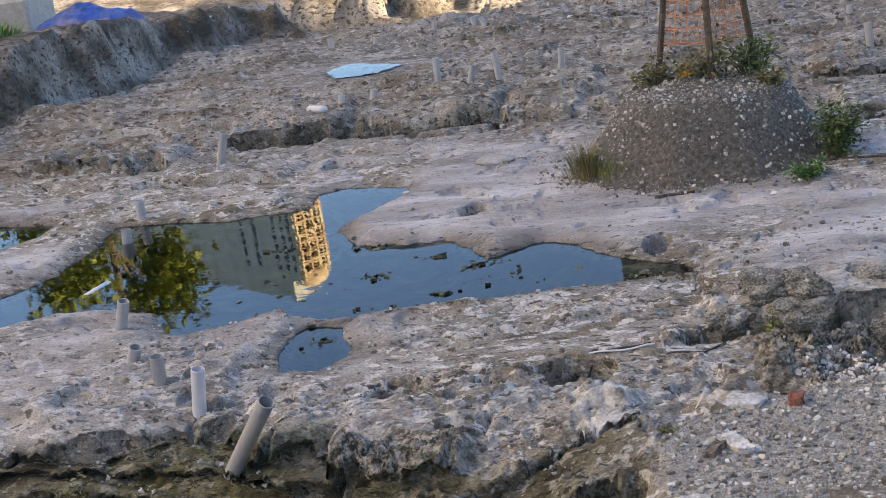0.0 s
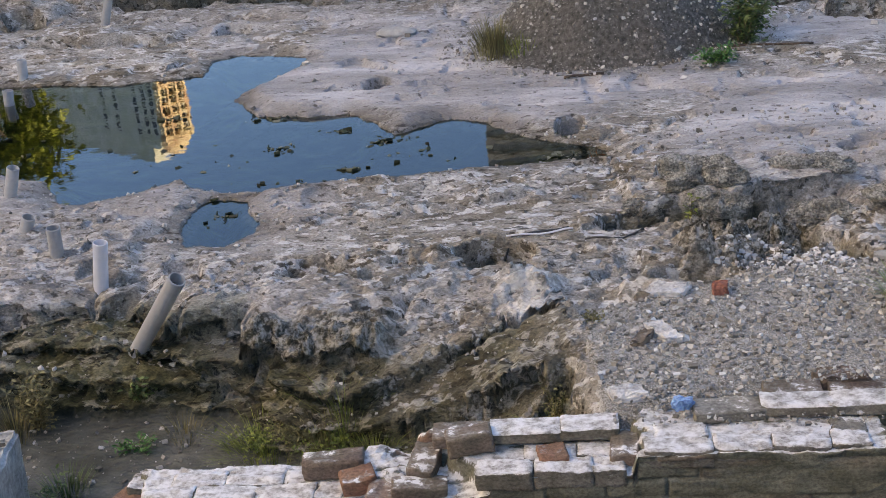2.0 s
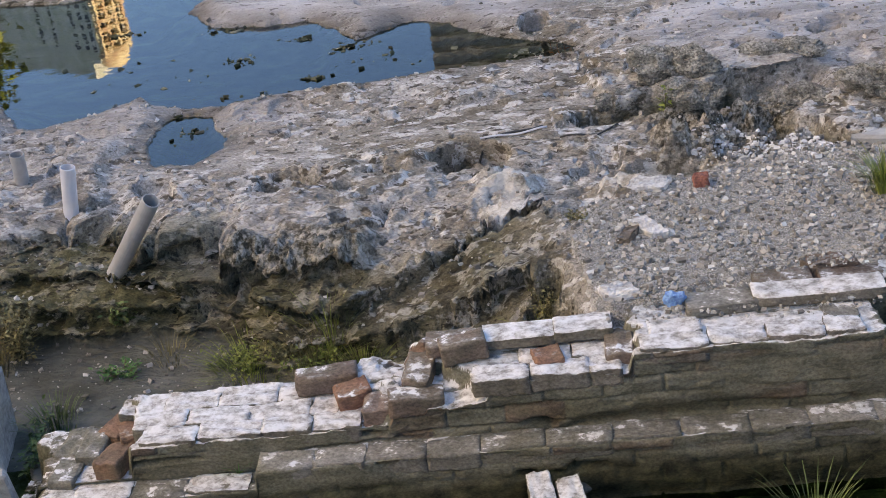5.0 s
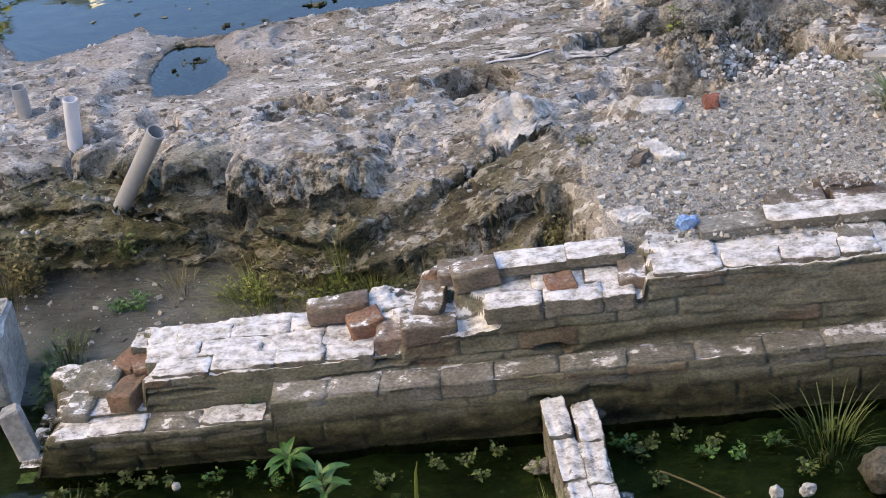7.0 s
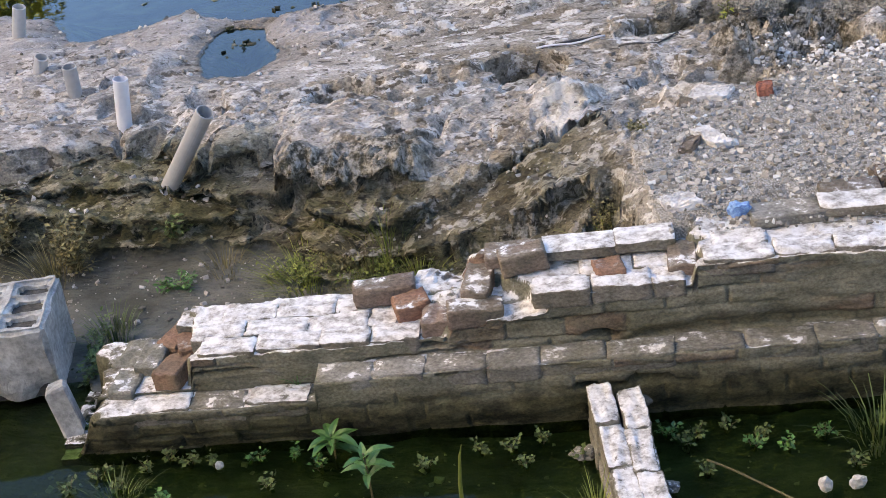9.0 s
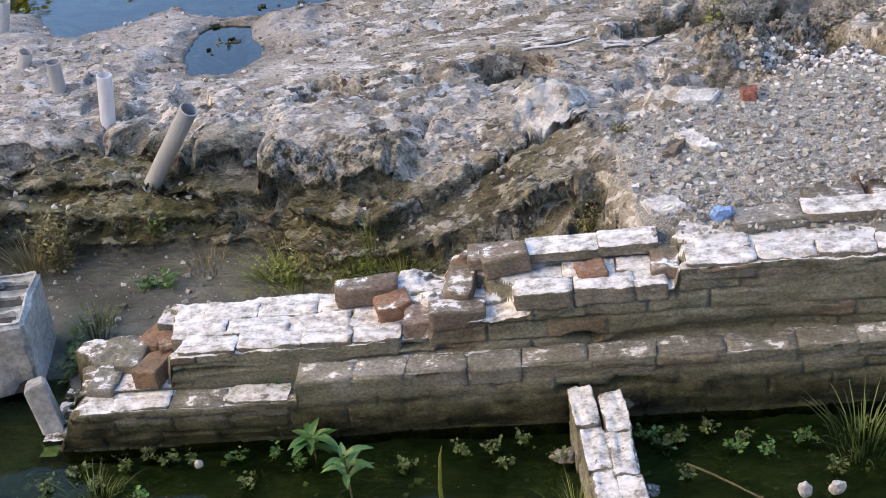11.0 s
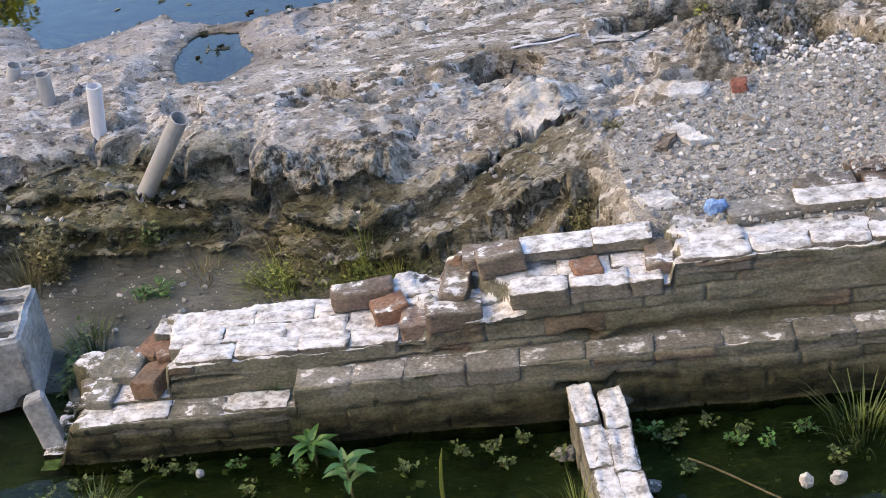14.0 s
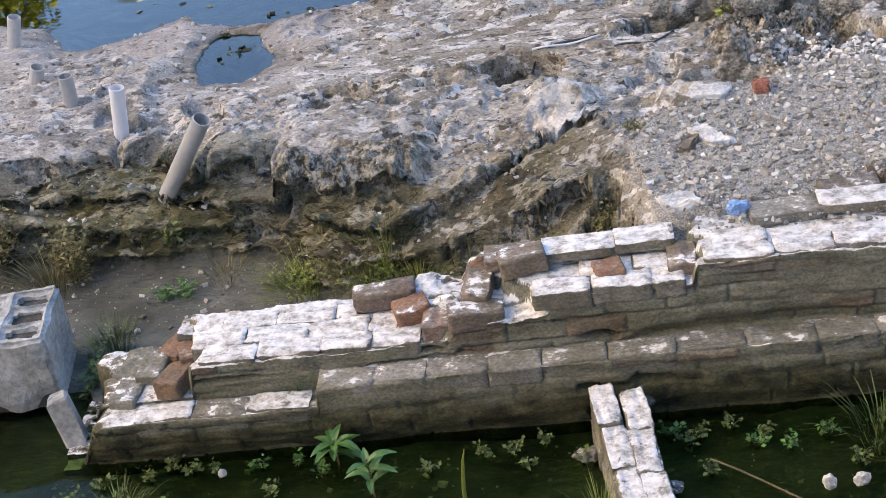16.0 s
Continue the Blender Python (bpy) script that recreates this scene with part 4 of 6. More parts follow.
def wall_sheet(parent):
    """The mortared mass of the wall: faces, ledge and top in one skin."""
    xs = np.concatenate([np.arange(-1.72, 1.42, 0.0075), np.arange(1.42, 1.60, 0.0075), np.arange(1.60, 3.25, 0.025)])
    parts = ((0, 30), (1, 16), (2, 34), (3, 56), (4, 8))
    kind = np.concatenate([np.full(n, k) for k, n in parts])
    q = np.concatenate([np.linspace(0, 1, n) for k, n in parts])
    X, Q = np.meshgrid(xs, q, indexing="ij")
    K = np.broadcast_to(kind, X.shape)
    end = step(-1.66, -1.50, X + 0.05 * (fbm(X * 9, Q * 3, 310, 2) - 0.5))
    y_ledge, y_face, y_back = 3.575 + 0.03 * X + 0.05 * (1 - end), 3.687 + 0.03 * X, 4.03 + 0.03 * X + 0.05 * step(0.0, 0.2, X)
    lip = 0.05 * (fbm(X * 5, X * 0, 311, 3) - 0.5)
    z_ledge = np.where(X + lip < -0.72, -0.226, -0.154) + 0.012 * (fbm(X * 14, Q * 4 + K * 9, 312, 3) - 0.5) - 0.22 * (1 - end)
    Y4 = y_face + (y_back - y_face) * Q
    top, broken = wall_top(X, np.where(K == 3, Y4, np.where(K == 4, y_back, y_face)))
    top = np.maximum(top, z_ledge + 0.012) - 0.02 * (1 - end)
    Y = np.select([K == 0, K == 1, K == 2, K == 3], [y_ledge, y_ledge + (y_face - y_ledge) * Q, y_face, Y4], y_back + 0.05 * Q)
    Z = np.select([K == 0, K == 1, K == 2, K == 3], [-0.56 + (z_ledge + 0.56) * Q, z_ledge, z_ledge + (top - z_ledge) * Q, top], top + (-0.46 - top) * Q)
    upright = (K == 0) | (K == 2)
    # weathered brick faces under the mud: courses, joints, a few holes
    course = (Z + 0.56) / 0.0725
    c = np.floor(course)
    joint_z = np.abs(course - np.round(course)) * 0.0725
    along = X / 0.2085 + 0.5 * (c % 2) + 0.13 * np.sin(c * 2.3)
    joint_x = np.abs(along - np.round(along)) * 0.2085
    shown = step(0.34, 0.55, fbm(X * 2.6, Z * 6, 313, 3))
    recess = 0.018 * shown * np.maximum(np.exp(-(joint_z / 0.005) ** 2), 0.8 * np.exp(-(joint_x / 0.005) ** 2))
    recess = recess + 0.030 * (fbm(X * 2.2, Z * 5, 314, 3) - 0.5) + 0.016 * (terrace(fbm(X * 9, Z * 22, 315, 3), 5, 0.8) - 0.5) + 0.008 * (lattice(np.floor(along), c, 316) - 0.5) * shown
    for hx, hz, a, b, deep in ((0.30, -0.125, 0.065, 0.022, 0.06), (-0.29, -0.112, 0.07, 0.016, 0.05), (0.24, -0.26, 0.05, 0.018, 0.05), (0.47, -0.25, 0.09, 0.02, 0.045), (-1.05, -0.15, 0.13, 0.012, 0.04)):
        recess = recess + deep * step(1.1, 0.7, np.hypot((X - hx) / a, (Z - hz) / b) + 0.5 * (fbm(X * 20, Z * 20, 317, 2) - 0.5))
    recess = recess + 0.035 * (K == 2) * step(0.30, 0.0, Q) * step(0.42, 0.6, fbm(X * 3, X * 0, 318, 2)) + 0.03 * (K == 0) * step(-0.33, -0.42, Z)
    Y = Y + np.where(upright, recess * end, 0)
    # masks
    lime = np.full(X.shape, -0.40)
    lime = np.where(K == 3, np.interp(X, [-1.6, -1.3, -1.15, -0.45, -0.32, -0.05, 0.05, 0.6, 0.7, 1.46, 1.52], [-0.06, -0.06, 0.12, 0.16, 0.03, 0.06, 0.15, 0.10, 0.12, 0.06, -0.35]), lime)
    lime = np.where(K == 1, np.interp(X, [-1.6, -1.45, -0.8, -0.7, 1.0, 1.4], [0.0, 0.03, 0.03, -0.14, -0.14, -0.06]), lime)
    lime = np.where((K == 2) & (Q > 0.88), -0.02, lime)
    red = np.clip(step(0.72, 0.80, lattice(np.floor(along), c, 319)) * upright * 0.55 * shown * (Z > -0.2) + (K == 3) * np.clip(broken, 0, 1) * step(0.50, 0.56, fbm(X * 6, Y * 9, 320, 2)) * 0.85, 0, 1)
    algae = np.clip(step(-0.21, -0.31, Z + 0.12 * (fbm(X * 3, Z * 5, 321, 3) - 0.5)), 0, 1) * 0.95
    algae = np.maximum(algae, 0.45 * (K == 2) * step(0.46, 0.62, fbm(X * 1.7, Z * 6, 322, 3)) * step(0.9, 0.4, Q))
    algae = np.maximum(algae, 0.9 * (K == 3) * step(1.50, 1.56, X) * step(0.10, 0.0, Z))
    n, m = X.shape
    idx = np.arange(n * m).reshape(n, m)
    quads = np.stack([idx[:-1, :-1], idx[1:, :-1], idx[1:, 1:], idx[:-1, 1:]], -1).reshape(-1, 4)
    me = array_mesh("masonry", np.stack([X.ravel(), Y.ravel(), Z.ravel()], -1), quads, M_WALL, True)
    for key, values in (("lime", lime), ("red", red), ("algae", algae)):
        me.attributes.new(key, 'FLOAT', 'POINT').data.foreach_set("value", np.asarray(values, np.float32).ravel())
    ob = new("masonry", me)
    ob.parent = parent
    ob["label"] = "mud-smeared brickwork crusted with white lime mortar"
    return ob


wall = empty("brick_wall", 0, 0, 0, "ruined low brick wall with white lime mortar along a ditch", "brick wall")
wall_sheet(wall)
row(wall, -0.70, 3.1, 3.6265, -0.2155, [M_GREY])
row(wall, -1.38, -0.72, 3.6275, -0.290, [M_PIER, M_GREY])
for k, y in enumerate((3.738, 3.838, 3.938)):
    row(wall, -1.13 + (0.0, -0.05, 0.04)[k], (-0.33, -0.42, -0.36)[k], y, -0.140 - 0.004 * k, [M_LIMED])
row(wall, 0.08, 0.60, 3.740, -0.006, [M_LIMED])
row(wall, 0.02, 0.60, 3.842, -0.006, [M_LIMED, M_LIMED, M_BRICK], gap=0.2)
row(wall, 0.66, 1.42, 3.740, 0.066, [M_LIMED])
row(wall, 0.70, 1.42, 3.842, 0.060, [M_LIMED, M_GREY], gap=0.3)
# flat slab courses along the back
for x, y, z, mat, turn, w in ((0.01, 3.925, 0.064, M_BRICK, 4, 0.95), (0.245, 3.935, 0.070, M_LIMED, 2, 1.25), (0.475, 3.945, 0.074, M_LIMED, 1, 1.0),
                              (0.97, 3.975, 0.118, M_GREY, 3, 1.25), (1.20, 3.985, 0.128, M_LIMED, 2, 1.2), (1.42, 3.985, 0.132, M_LIMED, 1, 1.1),
                              (1.20, 4.085, 0.118, M_BRICK, 2, 1.0), (1.44, 4.09, 0.122, M_BRICK, 3, 1.1)):
    lay(wall, x, y, z, mat, turn, 0, w, 1.15, 0.62)
for k in range(6):
    lay(wall, 1.66 + 0.235 * k, 4.085 + 0.004 * k, 0.122 + 0.006 * k, (M_LIMED, M_GREY, M_BRICK)[k % 3], 2, 0, 1.15, 1.3, 0.62)
# loose and turned bricks on the broken parts
for x, y, z, mat, turn, tilt, w in ((-0.47, 3.93, -0.070, M_BRICK, 6, 3, 1.1), (-0.36, 3.835, -0.085, M_ORANGE, 20, -6, 0.62), (-0.12, 3.86, -0.030, M_BRICK, 84, 3, 0.85),
                                    (-0.13, 3.735, -0.060, M_BRICK, 8, 4, 0.95), (-0.27, 3.76, -0.100, M_BRICK, 90, 0, 0.6), (0.345, 3.815, 0.012, M_ORANGE, 12, 2, 0.5),
                                    (0.60, 3.84, 0.020, M_BRICK, 86, 0, 0.8), (0.05, 3.875, 0.055, M_BRICK, 12, 4, 0.8),
                                    (-1.25, 3.71, -0.215, M_ORANGE, 78, 4, 0.75), (-1.20, 3.83, -0.200, M_ORANGE, 20, -6, 0.6), (-1.28, 3.91, -0.215, M_ORANGE, 60, 8, 0.6),
                                    (-1.36, 3.83, -0.235, M_GREY, 85, 6, 0.8), (-1.20, 3.96, -0.185, M_PIER, 4, 0, 0.8), (-1.46, 3.88, -0.27, M_GREY, 75, 4, 0.8), (-1.44, 3.70, -0.27, M_GREY, 88, 0, 0.7)):
    lay(wall, x, y, z, mat, turn, tilt, w)

stub = empty("brick_stub", 0.325, 3.1, -0.30, "short whitewashed brick pier crossing the ditch", "brick wall")
for c in range(3):
    for k in range(4):
        for s in (-0.045, 0.045):
            y = 0.345 - 0.205 * k - (0.0, 0.03)[s > 0]
            lay(stub, s * (1 - 0.05 * k) + 0.15 * (0.43 - y) + rng.uniform(-0.006, 0.006), y, -0.072 * c + rng.uniform(-0.006, 0.006) - 0.006 * k, M_PIER if c == 0 else M_GREY, 90 + 8, 0, 1.0, 0.86)
for k in range(9):
    bm = lumpy(rng, rng.uniform(0.02, 0.04), rng.uniform(0.02, 0.035), 0.018, 0.6, 3)
    x, y = rng.choice((-0.10, -0.13, -0.08, 0.13)), rng.uniform(-0.25, 0.36)
    for v in bm.verts:
        v.co += Vector((x + 0.15 * (0.43 - y), y, -0.115))
    part("rubble", bm, M_GREY, stub, "broken mortar rubble")

# ---- concrete block and slab ----
M_BLOCK = plain("weathered_concrete", (0.27, 0.27, 0.26), (0.62, 0.62, 0.60), 7, 0.9, 0.8, 0.008, grain=0.4)
M_DARK = plain("dark_core", (0.03, 0.03, 0.03), (0.10, 0.10, 0.09), 15, 0.95)


def concrete_block():
    t = empty("concrete_block", -2.045, 4.08, -0.43, "weathered grey hollow concrete block with six cores", "concrete block")
    t.rotation_euler = (radians(-2), radians(3), radians(10))
    W, L, Hh, z0 = 0.38, 0.42, 0.35, 0.0
    bm = bmesh.new()
    xs = [-W / 2, -W / 2 + 0.035, -0.03, 0.03, W / 2 - 0.035, W / 2]
    ys = [-L / 2, -L / 2 + 0.045, -0.085, -0.050, 0.050, 0.085, L / 2 - 0.045, L / 2]
    grid = {}

    def vert(i, j, k):
        key = (i, j, k)
        if key not in grid:
            w = 0.004
            grid[key] = bm.verts.new((xs[i] + rng.uniform(-w, w), ys[j] + rng.uniform(-w, w), (z0, Hh)[k] + rng.uniform(-w, w)))
        return grid[key]
    hollow = {(i, j) for i in (1, 3) for j in (1, 3, 5)}
    for i in range(5):
        for j in range(7):
            if (i, j) in hollow:
                for a, b in (((i, j), (i + 1, j)), ((i + 1, j), (i + 1, j + 1)), ((i + 1, j + 1), (i, j + 1)), ((i, j + 1), (i, j))):
                    bm.faces.new([vert(*b, 0), vert(*a, 0), vert(*a, 1), vert(*b, 1)][::-1])
                continue
            bm.faces.new([vert(i, j, 1), vert(i + 1, j, 1), vert(i + 1, j + 1, 1), vert(i, j + 1, 1)])
            bm.faces.new([vert(i, j, 0), vert(i, j + 1, 0), vert(i + 1, j + 1, 0), vert(i + 1, j, 0)])
    for i in range(5):
        bm.faces.new([vert(i, 0, 0), vert(i + 1, 0, 0), vert(i + 1, 0, 1), vert(i, 0, 1)])
        bm.faces.new([vert(i + 1, 7, 0), vert(i, 7, 0), vert(i, 7, 1), vert(i + 1, 7, 1)])
    for j in range(7):
        bm.faces.new([vert(5, j, 0), vert(5, j + 1, 0), vert(5, j + 1, 1), vert(5, j, 1)])
        bm.faces.new([vert(0, j + 1, 0), vert(0, j, 0), vert(0, j, 1), vert(0, j + 1, 1)])
    bmesh.ops.recalc_face_normals(bm, faces=bm.faces[:])
    bmesh.ops.bevel(bm, geom=[e for e in bm.edges if e.calc_face_angle(0) > 1.0], offset=0.016, segments=3, affect='EDGES')
    bmesh.ops.subdivide_edges(bm, edges=[e for e in bm.edges if e.calc_length() > 0.03], cuts=5, use_grid_fill=True)
    for v in bm.verts:
        low = max(0.0, 0.16 - v.co.z) / 0.16
        v.co += noise.noise_vector(v.co * 9) * 0.010 + noise.noise_vector(v.co * 32) * 0.005
        v.co.y += 0.07 * low * (1 if v.co.y < 0 else 0) * (0.7 + noise.noise(v.co * 7))
    part("body", bm, M_BLOCK, t)
    part("fill", one_box(-W / 2 + 0.03, -L / 2 + 0.04, 0.02, W / 2 - 0.03, L / 2 - 0.04, Hh - 0.035), M_DARK, t, "dark earth lying in the cores")
    return t


concrete_block()
t = empty("broken_block", -1.70, 3.72, -0.43, "broken grey concrete shard leaning at the wall", "concrete shard")
bm = worn_box(rng, 0.08, 0.10, 0.20, 0.006, 0.01)
part("shard", bm, M_BLOCK, t)
t.rotation_euler = (radians(-14), radians(-8), radians(20))

M_SLAB = plain("smooth_concrete", (0.34, 0.33, 0.31), (0.47, 0.46, 0.44), 5, 0.85, 0.25, 0.003, grain=0.2)
t = empty("concrete_slab", 2.35, 5.40, 0.0, "pale smooth concrete slab sunk at the gravel's edge", "concrete slab")
bm = bmesh.new()
n = 40
for s in range(n + 1):
    x = -0.64 + 1.9 * s / n
    half = 0.10 * min(1, (x + 0.66) / 0.35) + 0.006 * math.sin(9 * x)
    for y, z in ((-half, -0.08), (-half, 0.105), (-half + 0.015, 0.118), (half - 0.015, 0.118), (half, 0.105), (half, -0.08)):
        bm.verts.new((x, y + 0.09 * x, z + 0.004 * math.sin(5 * x)))
bm.verts.ensure_lookup_table()
for s in range(n):
    for k in range(5):
        bm.faces.new([bm.verts[6 * s + k], bm.verts[6 * s + k + 1], bm.verts[6 * s + k + 7], bm.verts[6 * s + k + 6]][::-1])
part("slab", bm, M_SLAB, t)

# ---- plastic pipes ----
M_PVC = plain("grey_plastic", (0.38, 0.38, 0.385), (0.50, 0.50, 0.51), 6, 0.45, 0.05, 0.001, 0.10, grain=0.08)
M_PVCW = plain("white_plastic", (0.66, 0.67, 0.74), (0.78, 0.79, 0.86), 6, 0.4, 0.05, 0.001, grain=0.08)
M_BORE_SHADE = plain("bore_shade", (0.06, 0.06, 0.06), (0.16, 0.16, 0.15), 10, 0.8)


def pipe(base, top, radius=0.038, mat=None, label="grey plastic pipe standing in the limestone", group="plastic pipes"):
    t = empty("plastic_pipe", *base, label, "pipe", group)
    a = Vector((0, 0, 0))
    b = Vector(top) - Vector(base)
    d = b.normalized()
    wall_t = radius * 0.14
    bm = bmesh.new()
    turn = d.to_track_quat('Z', 'Y')
    rings = []
    for p, r in ((a - d * 0.10, radius), (b - d * 0.003, radius), (b, radius - 0.002), (b, radius - wall_t), (b - d * 0.12, radius - wall_t)):
        rings.append([bm.verts.new(p + turn @ Vector((r * math.cos(math.pi * k / 12), r * math.sin(math.pi * k / 12), 0))) for k in range(24)])
    for r0, r1 in zip(rings, rings[1:]):
        for k in range(24):
            bm.faces.new([r0[k], r0[(k + 1) % 24], r1[(k + 1) % 24], r1[k]])
    bm.faces.new(rings[-1])
    part("tube", bm, mat or M_PVC, t, "", False)
    # dark disc across the tube, standing in for the shade inside
    bm = bmesh.new()
    bmesh.ops.create_circle(bm, cap_ends=True, segments=24, radius=radius - wall_t)
    for v in bm.verts:
        v.co = turn @ v.co + b - d * 0.06
    part("bore", bm, M_BORE_SHADE, t, "dark disc painting the shade inside the pipe")
    for poly in t.children[0].data.polygons:
        poly.use_smooth = True
    return t


pipe((-1.66, 5.14, -0.20), (-1.333, 4.99, 0.26), 0.040, None, "long grey plastic pipe leaning out of the ditch edge")
pipe((-1.91, 5.50, 0.0), (-1.865, 5.49, 0.24), 0.036, M_PVCW, "whitish plastic pipe standing in the limestone")
pipe((-2.25, 5.82, 0.0), (-2.23, 5.80, 0.20), 0.036)
pipe((-2.57, 6.16, 0.0), (-2.51, 6.14, 0.13), 0.036)
pipe((-2.87, 6.68, 0.0), (-2.79, 6.66, 0.23), 0.036)
for bx, by, tx, h in ((-3.71, 8.67, -3.69, 0.11), (-3.81, 9.23, -3.80, 0.18), (-3.70, 10.77, -3.61, 0.33), (-2.96, 12.35, -2.95, 0.18), (-2.68, 12.54, -2.66, 0.17),
                      (-2.15, 13.14, -2.13, 0.38), (-1.85, 13.28, -1.78, 0.24), (-1.52, 13.31, -1.55, 0.34), (-0.92, 13.65, -0.90, 0.25), (-3.05, 17.43, -3.03, 0.14),
                      (-4.37, 17.0, -4.38, 0.15), (-3.67, 16.65, -3.65, 0.15), (-2.5, 17.5, -2.52, 0.15), (-2.27, 17.0, -2.32, 0.17), (-0.9, 17.1, -0.86, 0.15),
                      (0.05, 15.7, 0.06, 0.15), (2.08, 14.63, 2.09, 0.19), (3.17, 11.7, 3.18, 0.21), (2.12, 12.88, 2.10, 0.29), (4.33, 9.53, 4.32, 0.26)):
    z = ground_at(bx, by) - 0.02
    pipe((bx, by, z), (tx, by + 0.01, max(h, z + 0.1)), 0.037)


def lying(x0, y0, x1, y1, radius, mat, label, lift=0.0):
    z0, z1 = ground_at(x0, y0) + radius * 0.9 + lift, ground_at(x1, y1) + radius * 0.9 + lift
    t = empty("loose_pipe", x0, y0, z0, label, "pipe")
    bm = bmesh.new()
    d = Vector((x1 - x0, y1 - y0, z1 - z0))
    tube(bm, [(0, 0, 0), tuple(d * 0.5), tuple(d)], [radius] * 3, 14)
    part("tube", bm, mat, t, "", True)


lying(-3.30, 12.36, -3.08, 12.14, 0.037, M_PVCW, "short white plastic pipe lying on the rock")
lying(3.40, 10.65, 3.90, 10.95, 0.035, M_PVCW, "long white plastic pipe lying on the rock")
lying(-1.15, 16.7, -0.92, 16.85, 0.035, M_PVCW, "white plastic pipe lying on the rock")
lying(-3.50, 7.52, -3.44, 7.76, 0.034, M_PVCW, "white plastic pipe lying in the pool", 0.10)

# ---- loose stones ----
def stone_material(name, stops):
    m, nt, b = material(name)
    geo = nt.nodes.new("ShaderNodeNewGeometry")
    col = ramp(nt, geo.outputs["Random Per Island"], stops)
    n = tex(nt, coords(nt), 90, 4)
    col = blend(nt, 0.4, col, ramp(nt, n, [(0.3, (0.25, 0.25, 0.25)), (0.7, (0.75, 0.75, 0.75))]), 'OVERLAY')
    nt.links.new(col, b.inputs["Base Color"])
    b.inputs["Roughness"].default_value = 0.9
    return m


M_PEBBLE = stone_material("pebbles", [(0.0, (0.17, 0.155, 0.13)), (0.5, (0.38, 0.355, 0.32)), (0.88, (0.52, 0.50, 0.46)), (1.0, (0.80, 0.79, 0.76))])
M_CHIP = stone_material("rock_chips", [(0.0, (0.13, 0.115, 0.095)), (0.5, (0.36, 0.335, 0.30)), (0.85, (0.55, 0.52, 0.48)), (1.0, (0.72, 0.70, 0.67))])


M_WHITECHIP = stone_material("crust_chips", [(0.0, (0.06, 0.056, 0.048)), (0.4, (0.26, 0.25, 0.235)), (0.7, (0.66, 0.65, 0.64)), (1.0, (0.86, 0.85, 0.84))])


def pebbles(points, sizes, r, flat=0.7):
    """Angular stones of twelve triangles each."""
    n = len(points)
    cube = np.array([(-1, -1, -1), (1, -1, -1), (1, 1, -1), (-1, 1, -1), (-1, -1, 1), (1, -1, 1), (1, 1, 1), (-1, 1, 1)], float)
    v = cube[None] * r.uniform(0.35, 0.75, (n, 8, 3)) * np.array([1.0, 0.75, flat])
    a, b = r.uniform(0, 2 * math.pi, n), r.normal(0, 0.8, n)
    ca, sa, cb, sb = np.cos(a)[:, None], np.sin(a)[:, None], np.cos(b)[:, None], np.sin(b)[:, None]
    x, y, z = v[..., 0], v[..., 1], v[..., 2]
    y, z = y * cb - z * sb, y * sb + z * cb
    x, y = x * ca - y * sa, x * sa + y * ca
    v = np.stack([x, y, z], -1) * sizes[:, None, None] + points[:, None]
    f = np.array([(0, 3, 2, 1), (4, 5, 6, 7), (0, 1, 5, 4), (1, 2, 6, 5), (2, 3, 7, 6), (3, 0, 4, 7)])
    return v.reshape(-1, 3), (np.arange(n)[:, None, None] * 8 + f[None]).reshape(-1, 4)


def scatter(name, x0, x1, y0, y1, count, keep, small, large, mat, label, seed, power=3.0):
    r = np.random.RandomState(seed)
    x, y = r.uniform(x0, x1, count), r.uniform(y0, y1, count)
    z, masks = layers(x, y)
    ok = keep(x, y, z, masks, r)
    x, y, z = x[ok], y[ok], z[ok]
    s = small + (large - small) * r.uniform(0, 1, len(x)) ** power
    v, f = pebbles(np.stack([x, y, z + s * 0.15], -1), s, r)
    return tagged(new(name, array_mesh(name, v, f, mat, False)), label, "stones", kind="stuff")


scatter("gravel", 0.2, 3.4, 3.72, 5.75, 90000, lambda x, y, z, m, r: (r.uniform(0, 1, len(x)) < m["gravel"]) & (r.uniform(0, 1, len(x)) < 1.15 - 0.35 * np.clip(x - 1.2, 0, 2)) & ~((y < 4.12) & (x < 0.7)),
        0.0028, 0.024, M_PEBBLE, "pale crushed limestone gravel behind the brick wall", 31, 14.0)
scatter("rock_chips", -2.8, 3.0, 4.4, 7.6, 7000, lambda x, y, z, m, r: (z > -0.44) & (m["pool"] < 0.1) & (m["gravel"] < 0.3),
        0.004, 0.024, M_CHIP, "loose flakes of weathered limestone on the bedrock", 32, 5.0)
scatter("crust_rubble", 1.05, 1.75, 5.2, 5.85, 12000, lambda x, y, z, m, r: r.uniform(0, 1, len(x)) < np.exp(-(((x - 1.38 + 0.45 * (y - 5.5)) / 0.20) ** 2 + ((y - 5.52) / 0.16) ** 2)),
        0.006, 0.024, M_WHITECHIP, "whitish jagged crust rubble at the end of the gravel", 36, 3.0)
scatter("far_rubble", -7.0, 6.0, 7.5, 20.0, 1800, lambda x, y, z, m, r: (m["pool"] < 0.1), 0.008, 0.045, M_CHIP, "scattered limestone rubble on the far bedrock", 33, 6.0)
r = np.random.RandomState(35)
px, py = r.uniform(0.55, 1.55, 1500), r.uniform(3.78, 4.12, 1500)
ok = r.uniform(0, 1, 1500) < step(3.78, 3.98, py) * step(0.50, 0.8, px)
px, py = px[ok], py[ok]
